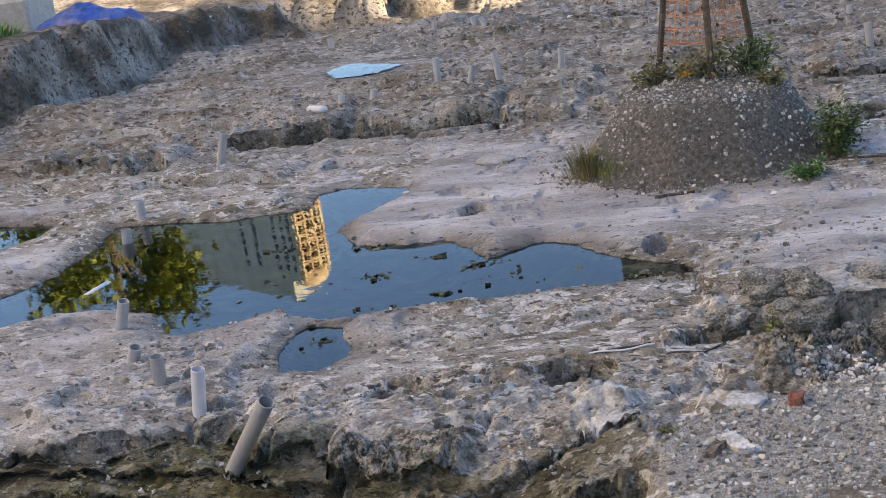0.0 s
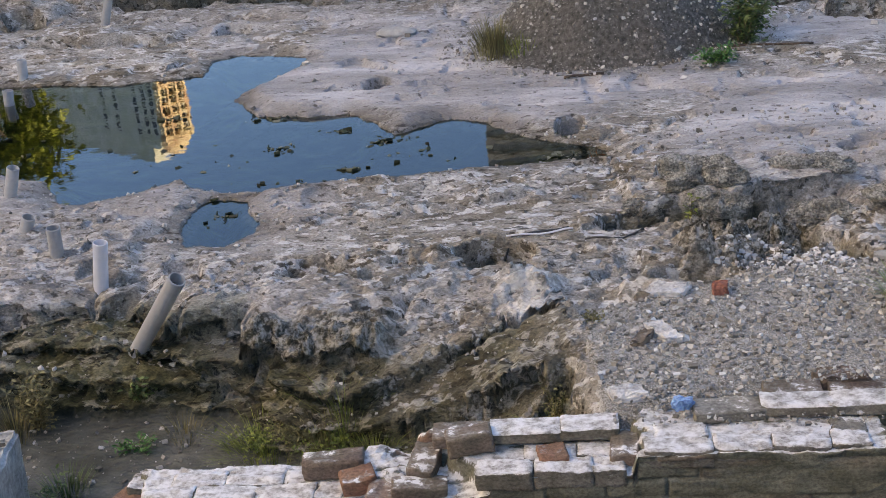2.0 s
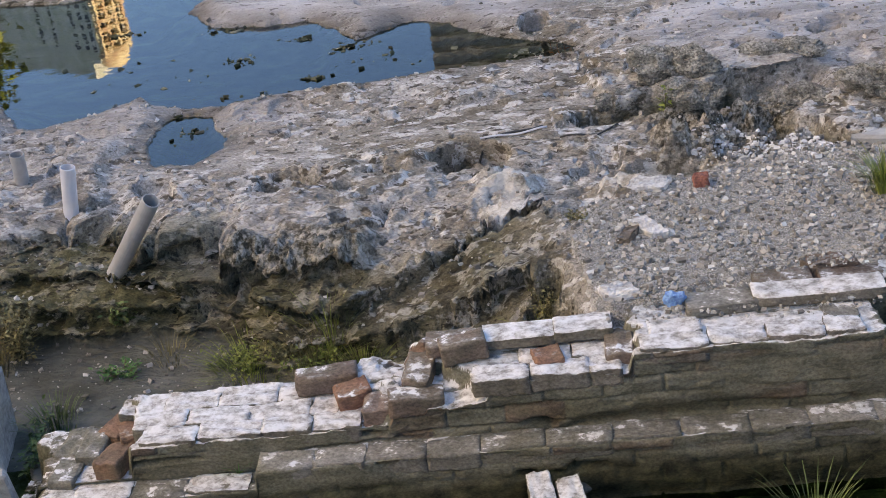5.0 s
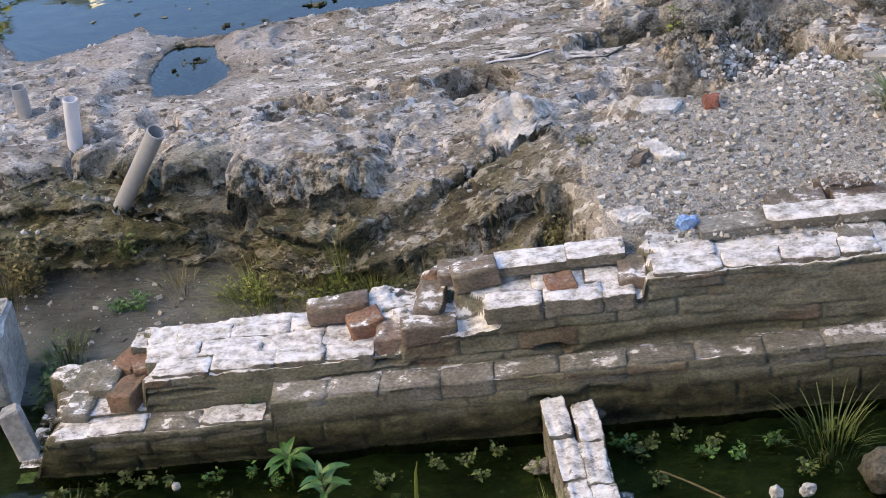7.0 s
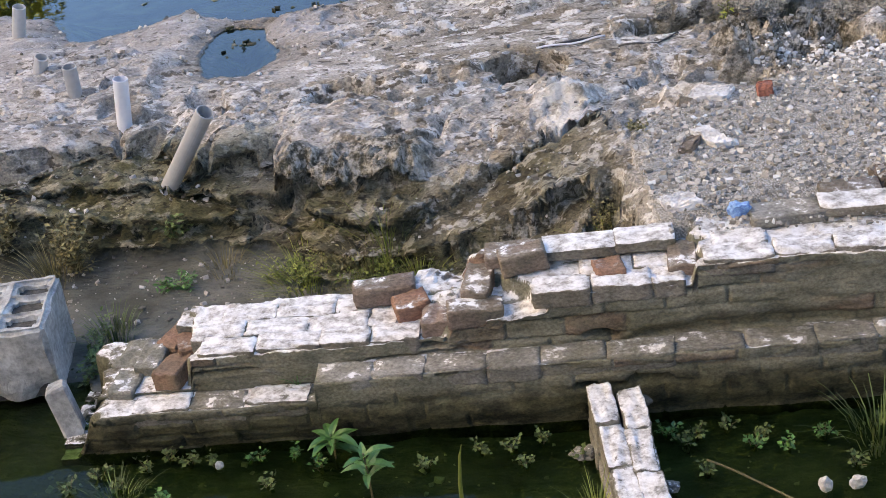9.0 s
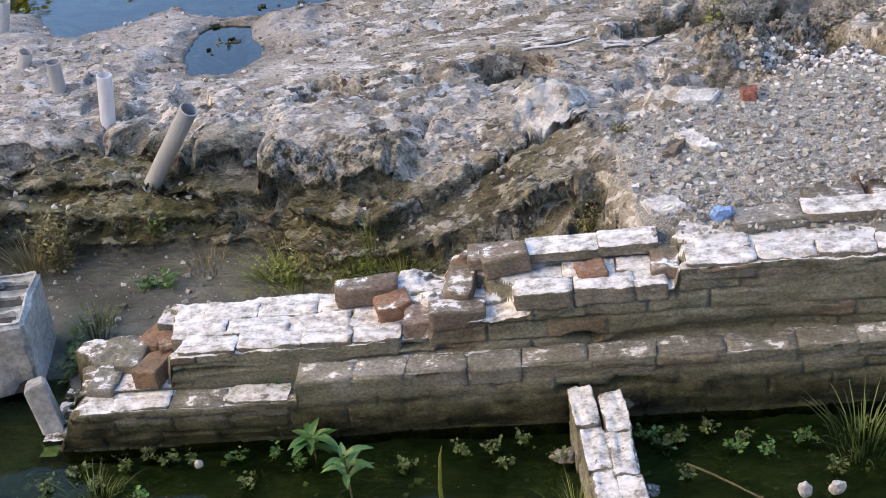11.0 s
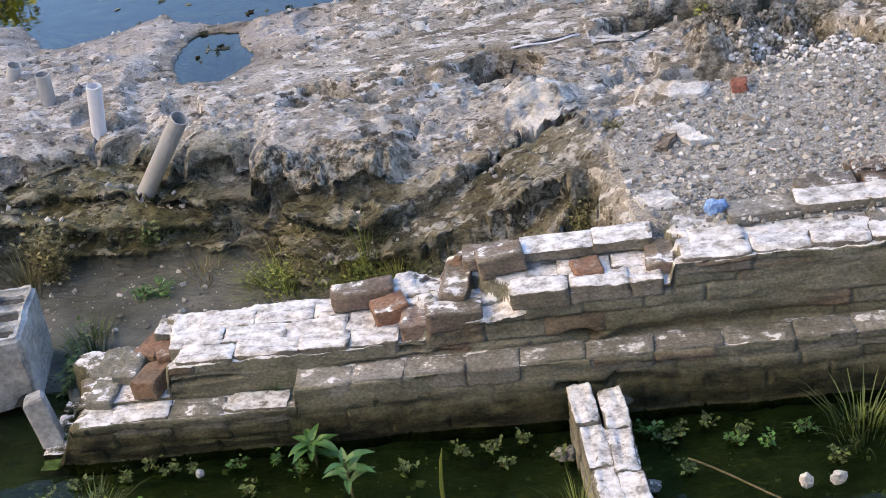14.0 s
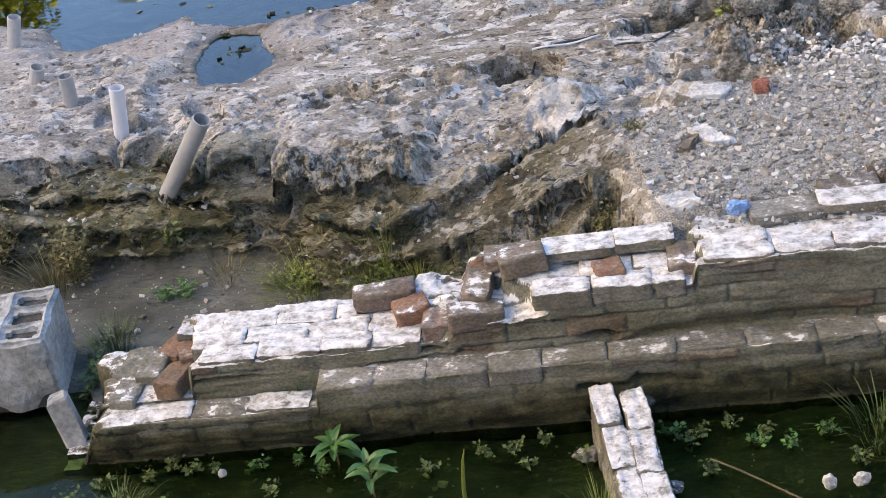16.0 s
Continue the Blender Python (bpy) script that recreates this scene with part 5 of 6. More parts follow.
s0 = 0.004 + 0.014 * r.uniform(0, 1, len(px)) ** 4
v, f = pebbles(np.stack([px, py + 0.03 * px, np.where((py > 4.0) & (px > 0.98), 0.215, 0.146) + s0 * 0.2], -1), s0, r)
tagged(new("wall_gravel", array_mesh("wall_gravel", v, f, M_PEBBLE, False)), "loose gravel spilt over the wall top", "stones", kind="stuff")
scatter("ditch_stones", -2.0, 3.0, 2.7, 3.55, 500, lambda x, y, z, m, r: (z > -0.60), 0.006, 0.03, M_PEBBLE, "small pale stones in the muddy ditch", 34, 4.0)

# ---- gravel mound with stakes ----
M_MOUND = plain("packed_marl", (0.09, 0.083, 0.072), (0.33, 0.31, 0.28), 34, 0.95, 1.0, 0.03)
mound = empty("gravel_mound", 0.60, 9.52, 0.04, "flat-topped mound of grey gravel round a staked planting", "mound")


def mound_height(X, Y):
    r = np.sqrt((X / 1.0) ** 2 + (Y / 0.95) ** 2)
    a = np.arctan2(Y, X)
    r = r + 0.10 * (fbm(3 * np.cos(a) + 7, 3 * np.sin(a) + 7, 5, 3) - 0.5) * np.clip(r, 0, 1)
    soft = 0.46 + 0.24 * np.clip(-X * 0.9 - 0.1, 0, 1)
    return 0.53 * step(1.02, 1.0 - soft, r) + 0.05 * step(0.6, 0.0, r) + 0.05 * (fbm(X * 5, Y * 5, 8, 4) - 0.5) * step(1.05, 0.9, r) - 0.06 * step(0.9, 1.15, r)


n = 120
gxs, gys = np.meshgrid(np.linspace(-1.3, 1.3, n), np.linspace(-1.2, 1.2, n))
idxs = np.arange(n * n).reshape(n, n)
q = np.stack([idxs[:-1, :-1], idxs[:-1, 1:], idxs[1:, 1:], idxs[1:, :-1]], -1).reshape(-1, 4)
body = new("body", array_mesh("body", np.stack([gxs.ravel(), gys.ravel(), mound_height(gxs, gys).ravel()], -1), q, M_MOUND, True))
body.parent = mound
r = np.random.RandomState(77)
px, py = r.uniform(-1.35, 1.2, 26000), r.uniform(-1.25, 1.1, 26000)
rr = np.hypot(px / 1.08, py / 0.98)
ok = rr < r.uniform(0.6, 1.25, len(px))
px, py = px[ok], py[ok]
s = 0.005 + 0.018 * r.uniform(0, 1, len(px)) ** 8
v, f = pebbles(np.stack([px, py, np.maximum(mound_height(px, py), 0.03) + s * 0.2], -1), s, r)
ob = new("gravel", array_mesh("gravel", v, f, M_CHIP, False))
ob.parent = mound
tagged(ob, kind="stuff")

M_STAKE = plain("stake_wood", (0.06, 0.045, 0.035), (0.15, 0.11, 0.08), 12, 0.85, 0.5)
M_ORANGE_NET = plain("orange_netting", (0.62, 0.20, 0.06), (0.78, 0.30, 0.10), 8, 0.6, 0.1)
TOPS = []
for bx, by, tx, ty in ((0.30, 9.75, 0.50, 9.72), (0.70, 9.45, 0.70, 9.55), (1.02, 9.85, 0.88, 9.75)):
    z = 0.04 + float(mound_height(np.array([bx - 0.6]), np.array([by - 9.52]))[0])
    t = empty("wooden_stake", bx, by, z, "dark wooden stake standing in the gravel mound", "stake", "stakes on the mound")
    bm = bmesh.new()
    d = Vector((tx - bx, ty - by, 1.25))
    tube(bm, [tuple(-d * 0.1), (0, 0, 0), tuple(d * 0.5), tuple(d)], [0.012, 0.026, 0.025, 0.024], 6)
    part("shaft", bm, M_STAKE, t)
    TOPS.append((Vector((bx, by, z)), d))
t = empty("orange_netting", 0.66, 9.7, 0.55, "torn orange plastic safety netting tied round the stakes", "netting")
bm = bmesh.new()
for (a, da), (b, db) in ((TOPS[0], TOPS[1]), (TOPS[1], TOPS[2]), (TOPS[0], TOPS[2])):
    for k in range(9):
        h = 0.22 + 0.085 * k
        p, q2 = a + da * h - t.location, b + db * h - t.location
        mid = (p + q2) / 2 + Vector((0, -0.01, -0.03 + 0.01 * math.sin(k * 2.1)))
        tube(bm, [tuple(p), tuple(mid), tuple(q2)], [0.003] * 3, 4)
    for k in range(1, 7):
        s0 = k / 7
        p, q2 = (a + da * 0.22) * (1 - s0) + (b + db * 0.22) * s0 - t.location, (a + da * 0.9) * (1 - s0) + (b + db * 0.9) * s0 - t.location
        tube(bm, [tuple(p), tuple((p + q2) / 2 + Vector((0.01, 0, 0))), tuple(q2)], [0.0026] * 3, 4)
part("mesh", bm, M_ORANGE_NET, t)
bm = lumpy(rng, 0.05, 0.04, 0.05, 0.6, 3)
for v in bm.verts:
    v.co += Vector((-0.14, -0.12, 0.12))
part("bunch", bm, plain("orange_cloth", (0.65, 0.32, 0.04), (0.80, 0.42, 0.06), 10, 0.7, 0.4), t, "bunched yellow-orange end of the netting")

for k, (x, y, rx, rz, c) in enumerate(((0.30, 9.62, 0.26, 0.20, 500), (0.66, 9.52, 0.30, 0.20, 600), (0.98, 9.60, 0.30, 0.30, 700), (1.10, 9.35, 0.16, 0.12, 250))):
    z = 0.04 + float(mound_height(np.array([x - 0.6]), np.array([y - 9.52]))[0])
    shrub("mound_weed", x, y, z - 0.02, rx, rx * 0.8, rz, c, 0.045, M_LEAF if k == 2 else M_DRY, "leafy green and brownish weed on the gravel mound", "weed", 100 + k, 12, "weeds on the mound")
shrub("shrub", 1.50, 9.10, 0.03, 0.24, 0.24, 0.42, 1100, 0.045, M_LEAF, "dense green shrub at the foot of the gravel mound", "shrub", 110, 14)
shrub("shrub", 1.27, 8.60, 0.04, 0.15, 0.12, 0.13, 420, 0.035, M_BRIGHT, "low bright green weed at the foot of the mound", "weed", 111, 10)
grass("grass_tuft", -0.22, 9.12, 0.05, 0.42, 0.30, 420, M_DRY, "thin yellow-green grass against the gravel mound", 112, "", 0.5, 0.006)
grass("grass_tuft", -0.02, 9.0, 0.05, 0.30, 0.24, 260, M_GRASS, "thin yellow-green grass against the gravel mound", 113, "", 0.5, 0.006)

# ---- plants by the wall and in the ditch ----
grass("grass_tuft", 1.74, 4.82, ground_at(1.74, 4.82), 0.14, 0.19, 330, M_GRASS, "bright yellow-green grass tuft growing in the gravel", 120, "", 0.75, 0.004)
for k, (x, y, rx, ry, rz, c, sz, mat) in enumerate(((-0.98, 4.64, 0.20, 0.12, 0.10, 620, 0.018, M_GRASS), (-0.62, 4.56, 0.20, 0.11, 0.10, 620, 0.018, M_GRASS), (-0.80, 4.62, 0.24, 0.10, 0.10, 520, 0.020, M_DRY),
                                                    (-2.05, 4.86, 0.15, 0.12, 0.26, 520, 0.028, M_DRY), (-2.45, 4.95, 0.16, 0.12, 0.22, 420, 0.03, M_DRY), (-1.53, 4.66, 0.11, 0.08, 0.08, 160, 0.025, M_BRIGHT),
                                                    (0.34, 4.42, 0.12, 0.10, 0.22, 560, 0.018, M_DRY), (-1.60, 4.95, 0.10, 0.06, 0.10, 160, 0.03, M_LEAF), (-1.72, 4.12, 0.06, 0.18, 0.14, 260, 0.03, M_LEAF))):
    shrub("ditch_weed", x, y, ground_at(x, y) - 0.01, rx, ry, rz, c, sz, mat, "straggling weed growing on the ditch floor", "weed", 130 + k, 9, "weeds in the ditch")
grass("tall_grass", -0.58, 4.62, ground_at(-0.58, 4.62), 0.16, 0.34, 46, M_GRASS, "tall thin grass with pale seed heads in the ditch", 150, "", 0.7, 0.0035)
for k, (x, y, rad, h, c) in enumerate(((-0.95, 4.62, 0.40, 0.13, 320), (-0.66, 4.56, 0.40, 0.15, 340), (-0.45, 4.52, 0.28, 0.14, 180), (-2.15, 4.80, 0.3, 0.2, 160), (0.33, 4.44, 0.2, 0.20, 110), (-1.35, 4.78, 0.25, 0.10, 80))):
    grass("dry_grass", x, y, ground_at(x, y), rad, h, c, M_DRY if k % 2 else M_GRASS, "tangled dry and green grass on the ditch floor", 340 + k, "grass in the ditch", 1.3, 0.0035)
grass("ditch_grass", -1.72, 4.30, ground_at(-1.72, 4.3), 0.24, 0.14, 160, M_LEAF, "short green grass beside the concrete block", 151, "", 0.8, 0.0035)
for k, (x, y, rx, rz, c, sz, mat) in enumerate(((0.96, 5.95, 0.05, 0.20, 120, 0.03, M_GRASS), (1.02, 5.40, 0.12, 0.08, 420, 0.020, M_DRY), (0.90, 5.42, 0.06, 0.12, 220, 0.022, M_GRASS), (0.48, 4.80, 0.06, 0.05, 150, 0.018, M_DRY),
                                                (2.28, 6.40, 0.16, 0.14, 420, 0.03, M_LEAF), (2.26, 5.62, 0.07, 0.16, 130, 0.04, M_BRIGHT), (4.05, 9.06, 0.25, 0.25, 400, 0.05, M_LEAF), (3.26, 8.1, 0.08, 0.2, 90, 0.04, M_GRASS), (1.36, 6.22, 0.12, 0.05, 260, 0.020, M_DRY))):
    shrub("rock_weed", x, y, ground_at(x, y) - 0.01, rx, rx, rz, c, sz, mat, "small weed rooted in the limestone", "weed", 160 + k, 8, "weeds on the rock")


def broad_plant(x, y, z, leaves, size, seed, label, height=0.10):
    """A plant with long pointed leaves round one stem."""
    r = random.Random(seed)
    t = empty("broadleaf_plant", x, y, z, label, "plant", "plants in the ditch water")
    part("stem", tube(bmesh.new(), [(0, 0, -0.06), (0.005, 0, height * 0.5), (0, 0.005, height)], [0.005, 0.004, 0.003], 6), M_STEM, t)
    for k in range(leaves):
        a = 2.4 * k + r.uniform(-0.3, 0.3)
        L = size * r.uniform(0.65, 1.1)
        bm = bmesh.new()
        rows = []
        for s in range(6):
            q = s / 5
            w = L * 0.16 * math.sin(math.pi * min(1, q * 0.92 + 0.06)) ** 0.9 + 0.0008
            c = Vector((L * q, 0, L * (0.45 * q - 0.62 * q * q)))
            rows.append([bm.verts.new(c + Vector((0, -w, w * 0.3))), bm.verts.new(c), bm.verts.new(c + Vector((0, w, w * 0.3)))])
        for r0, r1 in zip(rows, rows[1:]):
            for j in (0, 1):
                bm.faces.new([r0[j], r0[j + 1], r1[j + 1], r1[j]])
        ob = part("leaf", bm, M_BRIGHT, t)
        ob.matrix_basis = pose(0, 0, height * (0.45 + 0.55 * k / leaves), 0, r.uniform(-38, 4), math.degrees(a))
    return t


broad_plant(-0.66, 3.47, -0.43, 15, 0.105, 1, "bright green long-leaved plant growing in the ditch water", 0.11)
broad_plant(-0.50, 3.25, -0.43, 9, 0.10, 2, "bright green broad-leaved plant growing in the ditch water", 0.20)
for k, (x, y) in enumerate(((0.50, 3.50), (0.56, 3.45), (0.70, 3.52), (0.82, 3.48), (0.78, 3.42), (0.07, 3.50), (-0.02, 3.47), (-0.14, 3.47), (-0.95, 3.49), (-1.10, 3.47), (-1.28, 3.52), (-1.20, 3.49), (-0.82, 3.49), (-1.42, 3.36), (0.20, 3.40), (0.62, 3.30), (1.02, 3.45), (-1.52, 3.44), (-1.62, 3.38), (-1.35, 3.47), (-0.70, 3.42), (-0.32, 3.40), (0.02, 3.38), (0.60, 3.49), (0.90, 3.40), (1.10, 3.30), (1.22, 3.50), (-0.88, 3.35), (-1.25, 3.30))):
    shrub("seedling", x, y, -0.43, 0.045, 0.04, 0.045, 40, 0.019, M_LEAF if k % 4 else M_BRIGHT, "small green seedling at the foot of the brick wall", "seedling", 200 + k, 5, "seedlings along the wall", 0.75)
grass("water_grass", 1.20, 3.42, -0.43, 0.26, 0.20, 90, M_LEAF, "dark green grass clump in the ditch water", 230, "", 1.0, 0.005)
grass("water_grass", -1.42, 3.30, -0.43, 0.24, 0.10, 90, M_LEAF, "dark green grass clump in the ditch water", 231, "", 1.2, 0.004)
grass("water_grass", 0.26, 3.02, -0.35, 0.14, 0.14, 60, M_GRASS, "yellow-green grass growing on the brick pier", 232, "", 0.9, 0.004)
grass("water_grass", -0.30, 3.02, -0.43, 0.2, 0.12, 30, M_GRASS, "yellow-green grass in the ditch water", 233, "", 0.9, 0.004)
grass("wall_sprig", -0.79, 3.66, -0.225, 0.04, 0.06, 30, M_BRIGHT, "tiny green sprig on the brick ledge", 234, "", 0.8, 0.006)
t = empty("reed", -0.19, 3.20, -0.44, "single pale green reed blade in the ditch water", "reed")
bm = bmesh.new()
tube(bm, [(0, 0, -0.03), (0.004, 0, 0.10), (0.018, 0, 0.22), (0.03, 0, 0.27)], [0.008, 0.0075, 0.005, 0.001], 5)
part("blade", bm, M_GRASS, t)

# ---- scraps ----
M_BLUE = plain("blue_plastic", (0.16, 0.32, 0.62), (0.32, 0.52, 0.84), 30, 0.4, 0.3)
M_TARP = plain("blue_tarpaulin", (0.02, 0.05, 0.22), (0.05, 0.12, 0.42), 3, 0.35, 0.3, 0.02)
M_RED = plain("red_brick_bit", (0.25, 0.09, 0.06), (0.36, 0.15, 0.11), 20, 0.9, 0.6)
M_CABLE = plain("black_cable", (0.02, 0.02, 0.02), (0.05, 0.05, 0.05), 10, 0.5, 0.1)


def lump(name, x, y, rx, ry, rz, mat, label, category, rough=0.25, up=0.4, turn=0.0):
    z = ground_at(x, y)
    t = empty(name, x, y, z, label, category)
    t.rotation_euler = (0, 0, radians(turn))
    if category in ("brick fragment", "mortar lump"):
        bm = weathered_brick(rng.randint(20, 60), rx * 2, ry * 2, rz * 1.8, 0.011)
        for v in bm.verts:
            v.co.x += 0.5 * v.co.y * math.sin(x * 40)
            v.co.z += 0.08 * v.co.x - rz * 0.5
    else:
        bm = lumpy(rng, rx, ry, rz, rough, 3)
        for v in bm.verts:
            v.co.z = max(v.co.z, -rz * 0.6) + rz * up
    part("lump", bm, mat, t)
    return t


t = lump("plastic_scrap", 0.803, 3.97, 0.036, 0.022, 0.036, M_BLUE, "crumpled scrap of light blue plastic on the wall top", "scrap", 0.6, 0.6)
t.location.z = 0.150
lump("brick_fragment", 1.02, 5.03, 0.032, 0.042, 0.03, M_RED, "red brick fragment lying on the gravel", "brick fragment")
lump("brick_fragment", 0.695, 4.99, 0.035, 0.045, 0.03, M_BRICK, "brown brick fragment lying on the gravel", "brick fragment")
lump("mortar_lump", 0.80, 5.04, 0.085, 0.055, 0.03, M_LIME, "white lime mortar lump lying on the gravel", "mortar lump", 0.3, 0.4, -10)
lump("mortar_lump", 0.765, 4.60, 0.035, 0.085, 0.022, M_LIME, "pale lime mortar lump lying on the gravel", "mortar lump", 0.35, 0.4, 8)
lump("brick_fragment", 0.68, 4.55, 0.028, 0.05, 0.022, M_BRICK, "brown brick fragment lying on the gravel", "brick fragment")
lump("mortar_lump", 0.61, 4.10, 0.065, 0.045, 0.018, M_LIME, "pale lime mortar lump lying on the gravel", "mortar lump", 0.3, 0.4)
lump("brick_fragment", 1.38, 4.15, 0.085, 0.04, 0.04, M_BRICK, "red brick half-buried in the gravel", "brick fragment", 0.15)
M_CRUST = plain("crusted_limestone", (0.14, 0.13, 0.105), (0.56, 0.54, 0.49), 14, 0.95, 1.0, 0.03, grain=0.9)


def crusted(x, y, rx, ry, rz, turn, label, up=0.35):
    """A jagged, pitted block of limestone half sunk in the bedrock."""
    t = empty("limestone_block", x, y, ground_at(x, y), label, "rock", "crusted rocks on the bedrock")
    t.rotation_euler = (0, 0, radians(turn))
    bm = bmesh.new()
    bmesh.ops.create_icosphere(bm, subdivisions=5, radius=1)
    off = Vector((x * 9, y * 5, 0))
    for v in bm.verts:
        p = Vector((v.co.x * rx, v.co.y * ry, v.co.z * rz))
        big = noise.noise(p * 7 + off) * 0.55 + noise.noise(p * 16 + off) * 0.30
        pit = abs(noise.noise(p * 34 + off)) * 0.30
        bed = math.floor(p.z * 28 + noise.noise(p * 6) * 1.2) % 2 * 0.09
        p *= 1 + big - pit - bed
        v.co = Vector((p.x, p.y, max(p.z, -rz * 0.6) + rz * up))
    part("block", bm, M_CRUST, t, "", False)


for x, y, rx, ry, rz, turn, label in ((1.03, 6.34, 0.20, 0.11, 0.10, -14, "pitted grey limestone block with a flaky crust"), (0.75, 6.20, 0.15, 0.07, 0.06, 14, "low pale limestone slab above a dark gap"),
                                      (1.08, 5.97, 0.18, 0.085, 0.07, -8, "dark crusted limestone block full of pits"), (1.28, 5.80, 0.12, 0.08, 0.05, -20, "whitish crusted limestone lump"),
                                      (1.62, 6.16, 0.20, 0.09, 0.06, -12, "pitted grey limestone ledge beside a hollow"), (1.98, 5.98, 0.20, 0.10, 0.07, -18, "pitted grey limestone ledge beside a hollow"), (1.62, 6.45, 0.22, 0.07, 0.05, -6, "low jagged limestone crust")):
    crusted(x, y, rx, ry, rz * 1.25, turn, label)
lump("white_chip", -1.08, 3.46, 0.016, 0.014, 0.02, M_LIME, "small white chip in the ditch water", "chip", 0.2, 2.5)
lump("ditch_stone", 0.98, 3.18, 0.022, 0.018, 0.03, M_LIME, "white stone in the ditch water", "stone", 0.3, 2.0)
lump("ditch_stone", 1.08, 3.18, 0.026, 0.018, 0.03, M_LIME, "white stone in the ditch water", "stone", 0.3, 2.0)
lump("ditch_rock", 1.35, 3.22, 0.10, 0.08, 0.09, M_CORE, "grey rock in the ditch water", "rock", 0.3, 0.9)
lump("pale_stone", -1.05, 9.9, 0.16, 0.10, 0.04, M_SLAB, "pale flat stone on the bedrock", "stone", 0.15)
lump("pier_stone", 0.42, 3.50, 0.04, 0.025, 0.02, M_CORE, "rounded stone lying on the brick pier", "stone", 0.15, 9.5)


def strand(name, points, radius, mat, label, category, lift=0.006):
    pts = [(x, y, ground_at(x, y) + lift) for x, y in points]
    t = empty(name, *pts[0], label, category)
    o = Vector(pts[0])
    smooth = []
    for a, b in zip(pts, pts[1:]):
        for s in range(4):
            p = Vector(a).lerp(Vector(b), s / 4)
            smooth.append(tuple(p - o + Vector((0, 0, 0.004 * math.sin(len(smooth))))))
    smooth.append(tuple(Vector(pts[-1]) - o))
    part("strand", tube(bmesh.new(), smooth, [radius] * len(smooth), 6), mat, t, "", True)


strand("cable", [(-0.05, 5.86), (0.08, 5.90), (0.20, 5.91), (0.36, 5.93)], 0.006, M_CABLE, "black cable lying across the rock", "cable", 0.012)
strand("cable", [(0.05, 5.88), (0.22, 5.89), (0.38, 5.91)], 0.005, M_PVCW, "white cable lying across the rock", "cable", 0.016)
strand("cable", [(0.44, 5.78), (0.54, 5.74), (0.62, 5.80), (0.72, 5.93), (0.85, 6.05)], 0.005, M_CABLE, "black cable lying across the rock", "cable", 0.010)
strand("branch", [(0.28, 8.40), (0.40, 8.45), (0.54, 8.47)], 0.010, M_STAKE, "dark fallen branch lying by the mound", "branch", 0.01)
strand("twig", [(0.62, 3.32), (0.80, 3.20), (1.00, 3.02)], 0.004, M_STEM, "dry twig lying in the ditch water", "twig", 0.06)
strand("twig", [(0.95, 8.95), (1.75, 8.95), (1.95, 8.9)], 0.008, M_STAKE, "dark twig lying on the bedrock", "twig", 0.01)

# blue tarpaulin on the bank
n, m = 46, 30
gxs, gys = np.meshgrid(np.linspace(-0.95, 0.95, n), np.linspace(-0.65, 0.65, m))
zz = 0.10 + 0.30 * np.exp(-((gxs / 0.6) ** 2 + (gys / 0.4) ** 2)) + 0.16 * (fbm(gxs * 2.6 + 3, gys * 2.6, 401, 4) - 0.4) + 0.05 * np.abs(fbm(gxs * 7, gys * 5, 402, 3) - 0.5)
edge = np.maximum(np.abs(gxs) / 0.95, np.abs(gys) / 0.65)
zz = zz * step(1.0, 0.8, edge)
idxs = np.arange(n * m).reshape(m, n)
q = np.stack([idxs[:-1, :-1], idxs[:-1, 1:], idxs[1:, 1:], idxs[1:, :-1]], -1).reshape(-1, 4)
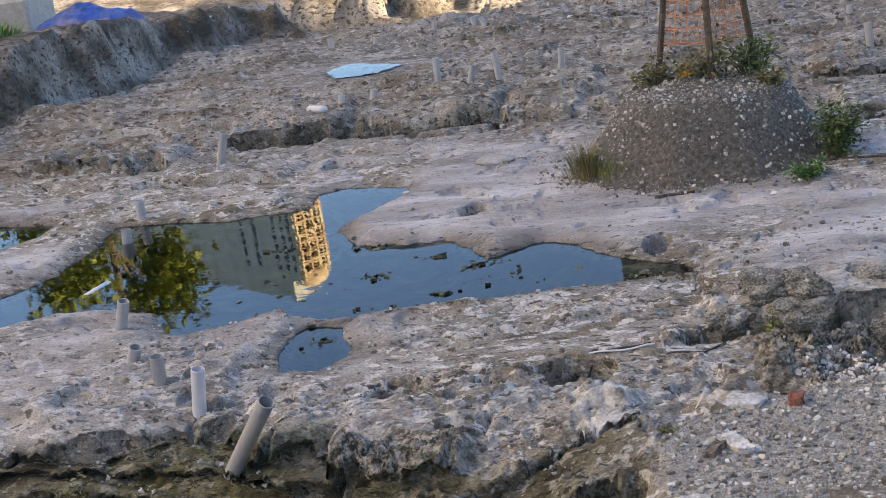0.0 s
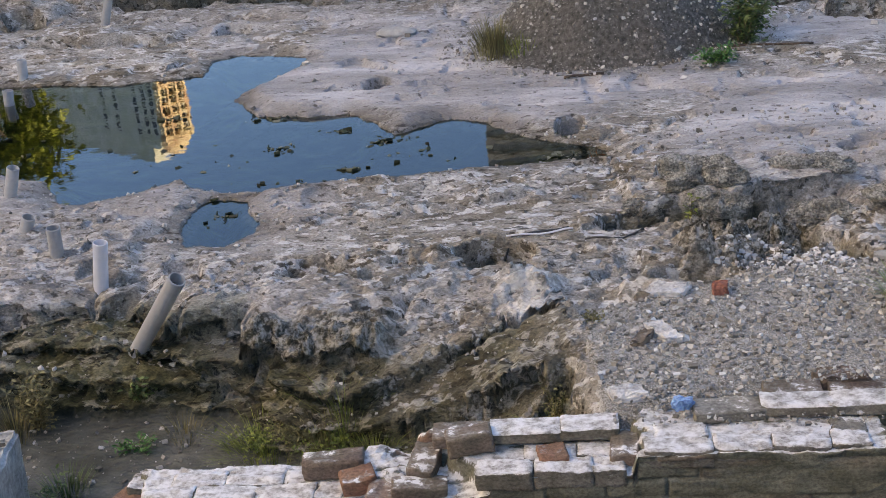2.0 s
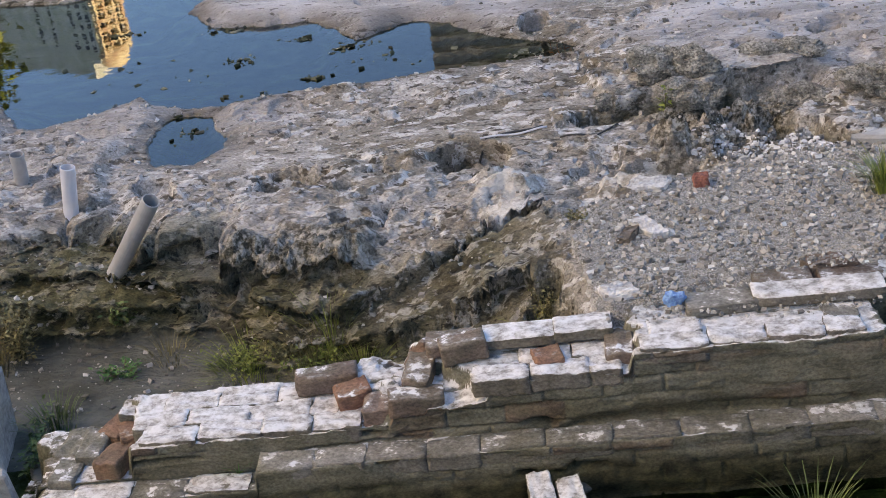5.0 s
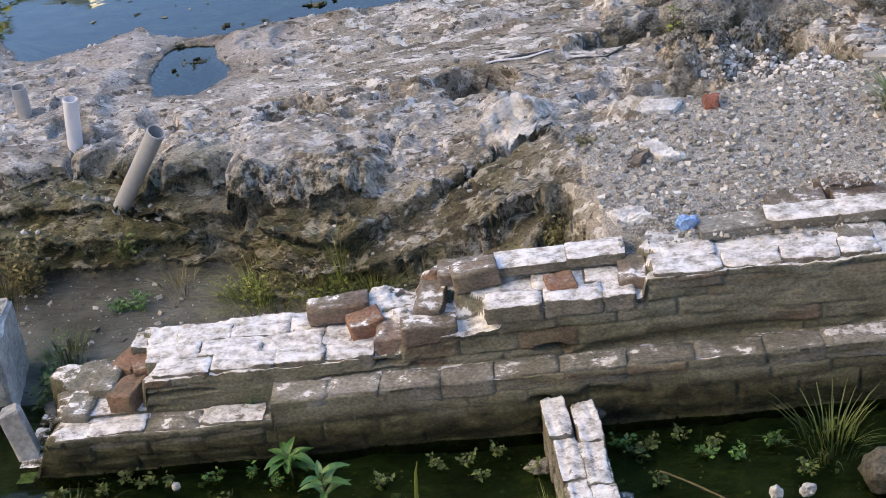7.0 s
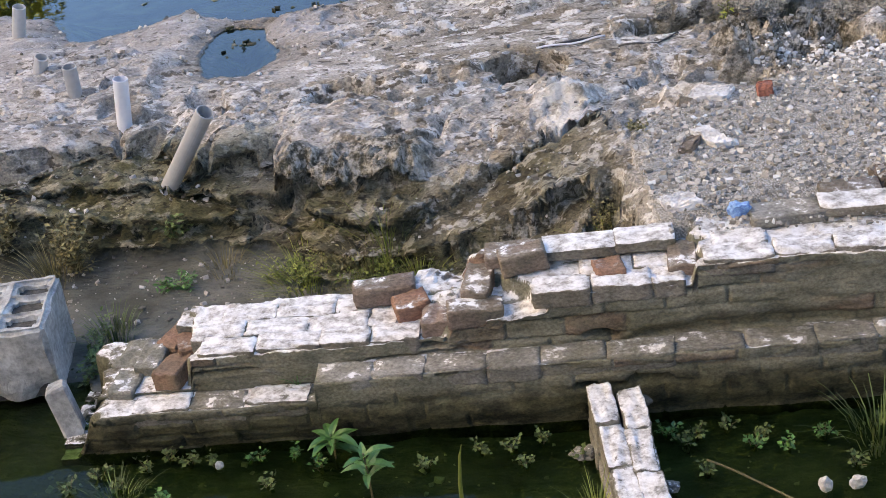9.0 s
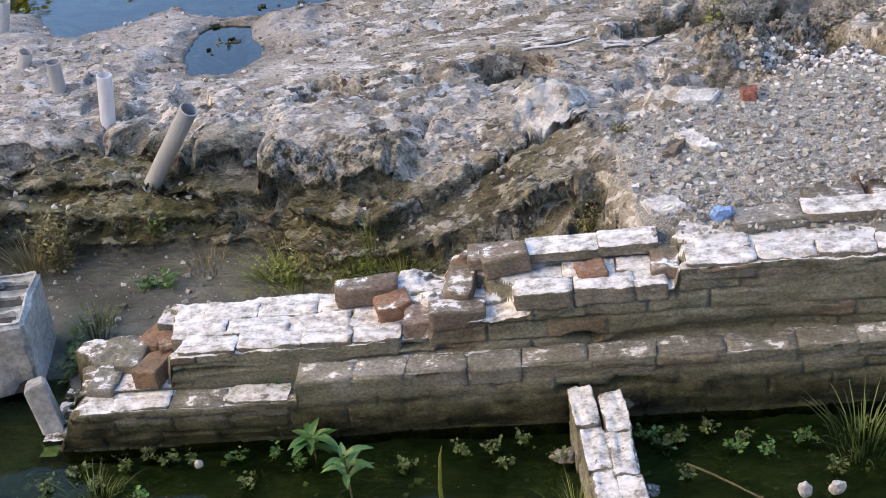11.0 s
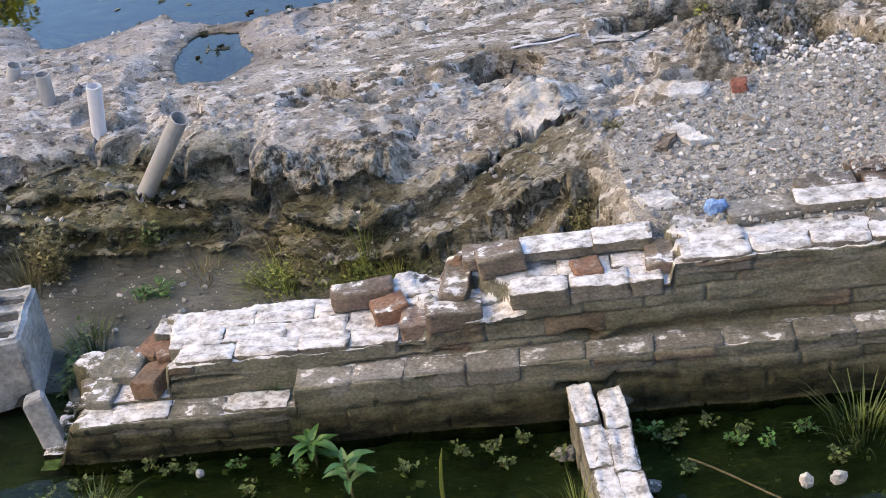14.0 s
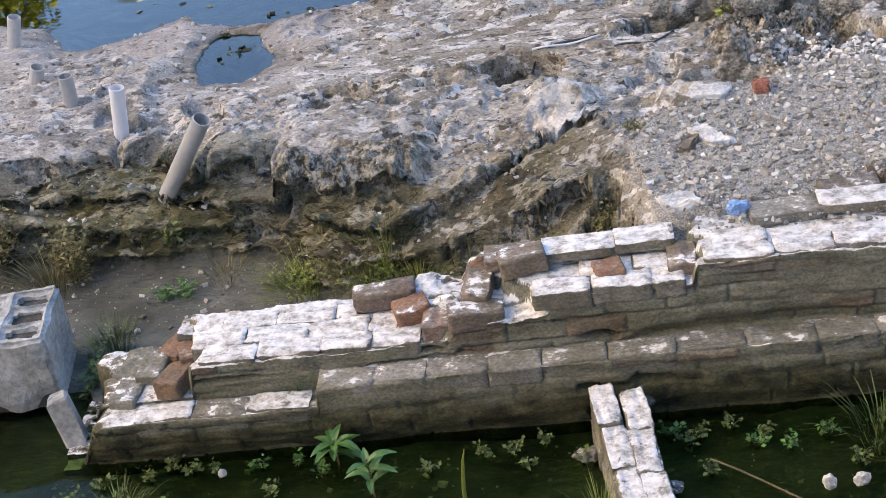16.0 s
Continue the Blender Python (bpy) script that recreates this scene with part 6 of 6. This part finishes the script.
t = empty("tarpaulin", -7.75, 16.9, ground_at(-7.75, 16.9) - 0.02, "crumpled dark blue tarpaulin on the bank", "tarpaulin")
t.scale = (0.75, 0.75, 0.9)
ob = new("sheet", array_mesh("sheet", np.stack([gxs.ravel(), gys.ravel(), zz.ravel()], -1), q, M_TARP, True))
ob.parent = t
for k, (x, y) in enumerate(((-8.1, 15.1), (-8.7, 15.6), (-9.3, 16.3), (-8.5, 14.6))):
    grass("bank_grass", x, y, ground_at(x, y), 0.9, 0.22, 420, M_BRIGHT, "bright green grass on the bank", 300 + k, "grass on the bank", 0.8, 0.014)
t = empty("grey_tank", -9.2, 17.4, ground_at(-9.2, 17.4), "dull grey box standing on the bank", "box")
part("body", worn_box(rng, 1.2, 0.8, 0.55, 0.01, 0.04), M_SLAB, t)

M_SCUM = stone_material("pond_scum", [(0.0, (0.03, 0.032, 0.018)), (0.6, (0.08, 0.085, 0.04)), (1.0, (0.22, 0.22, 0.16))])
r = np.random.RandomState(500)
pts = []
for cx, cy, w, l, c in ((-1.62, 8.02, 0.14, 0.05, 26), (-1.45, 7.42, 0.13, 0.06, 30), (-1.12, 7.72, 0.08, 0.04, 16), (-0.78, 7.50, 0.10, 0.08, 34), (-0.95, 7.02, 0.10, 0.03, 16),
                        (-2.30, 8.15, 0.12, 0.03, 18), (-1.9, 7.3, 0.4, 0.3, 14), (-0.6, 7.2, 0.4, 0.15, 14), (0.30, 7.10, 0.14, 0.05, 26), (-1.52, 6.35, 0.10, 0.10, 14),
                        (-1.36, 6.62, 0.05, 0.03, 26), (-1.66, 6.62, 0.06, 0.03, 24), (-1.2, 6.82, 0.3, 0.05, 24), (-3.2, 7.6, 0.5, 0.3, 24)):
    pts.append(np.stack([cx + w * r.normal(size=c) * 0.6, cy + l * r.normal(size=c) * 0.6, np.full(c, 0.002)], -1))
pts = np.concatenate(pts)
v, f = pebbles(pts, 0.010 + 0.03 * r.uniform(0, 1, len(pts)) ** 2, r, 0.12)
tagged(new("pond_weed", array_mesh("pond_weed", v, f, M_SCUM, False)), "dark scraps of weed floating on the pool", "water weed", kind="stuff")
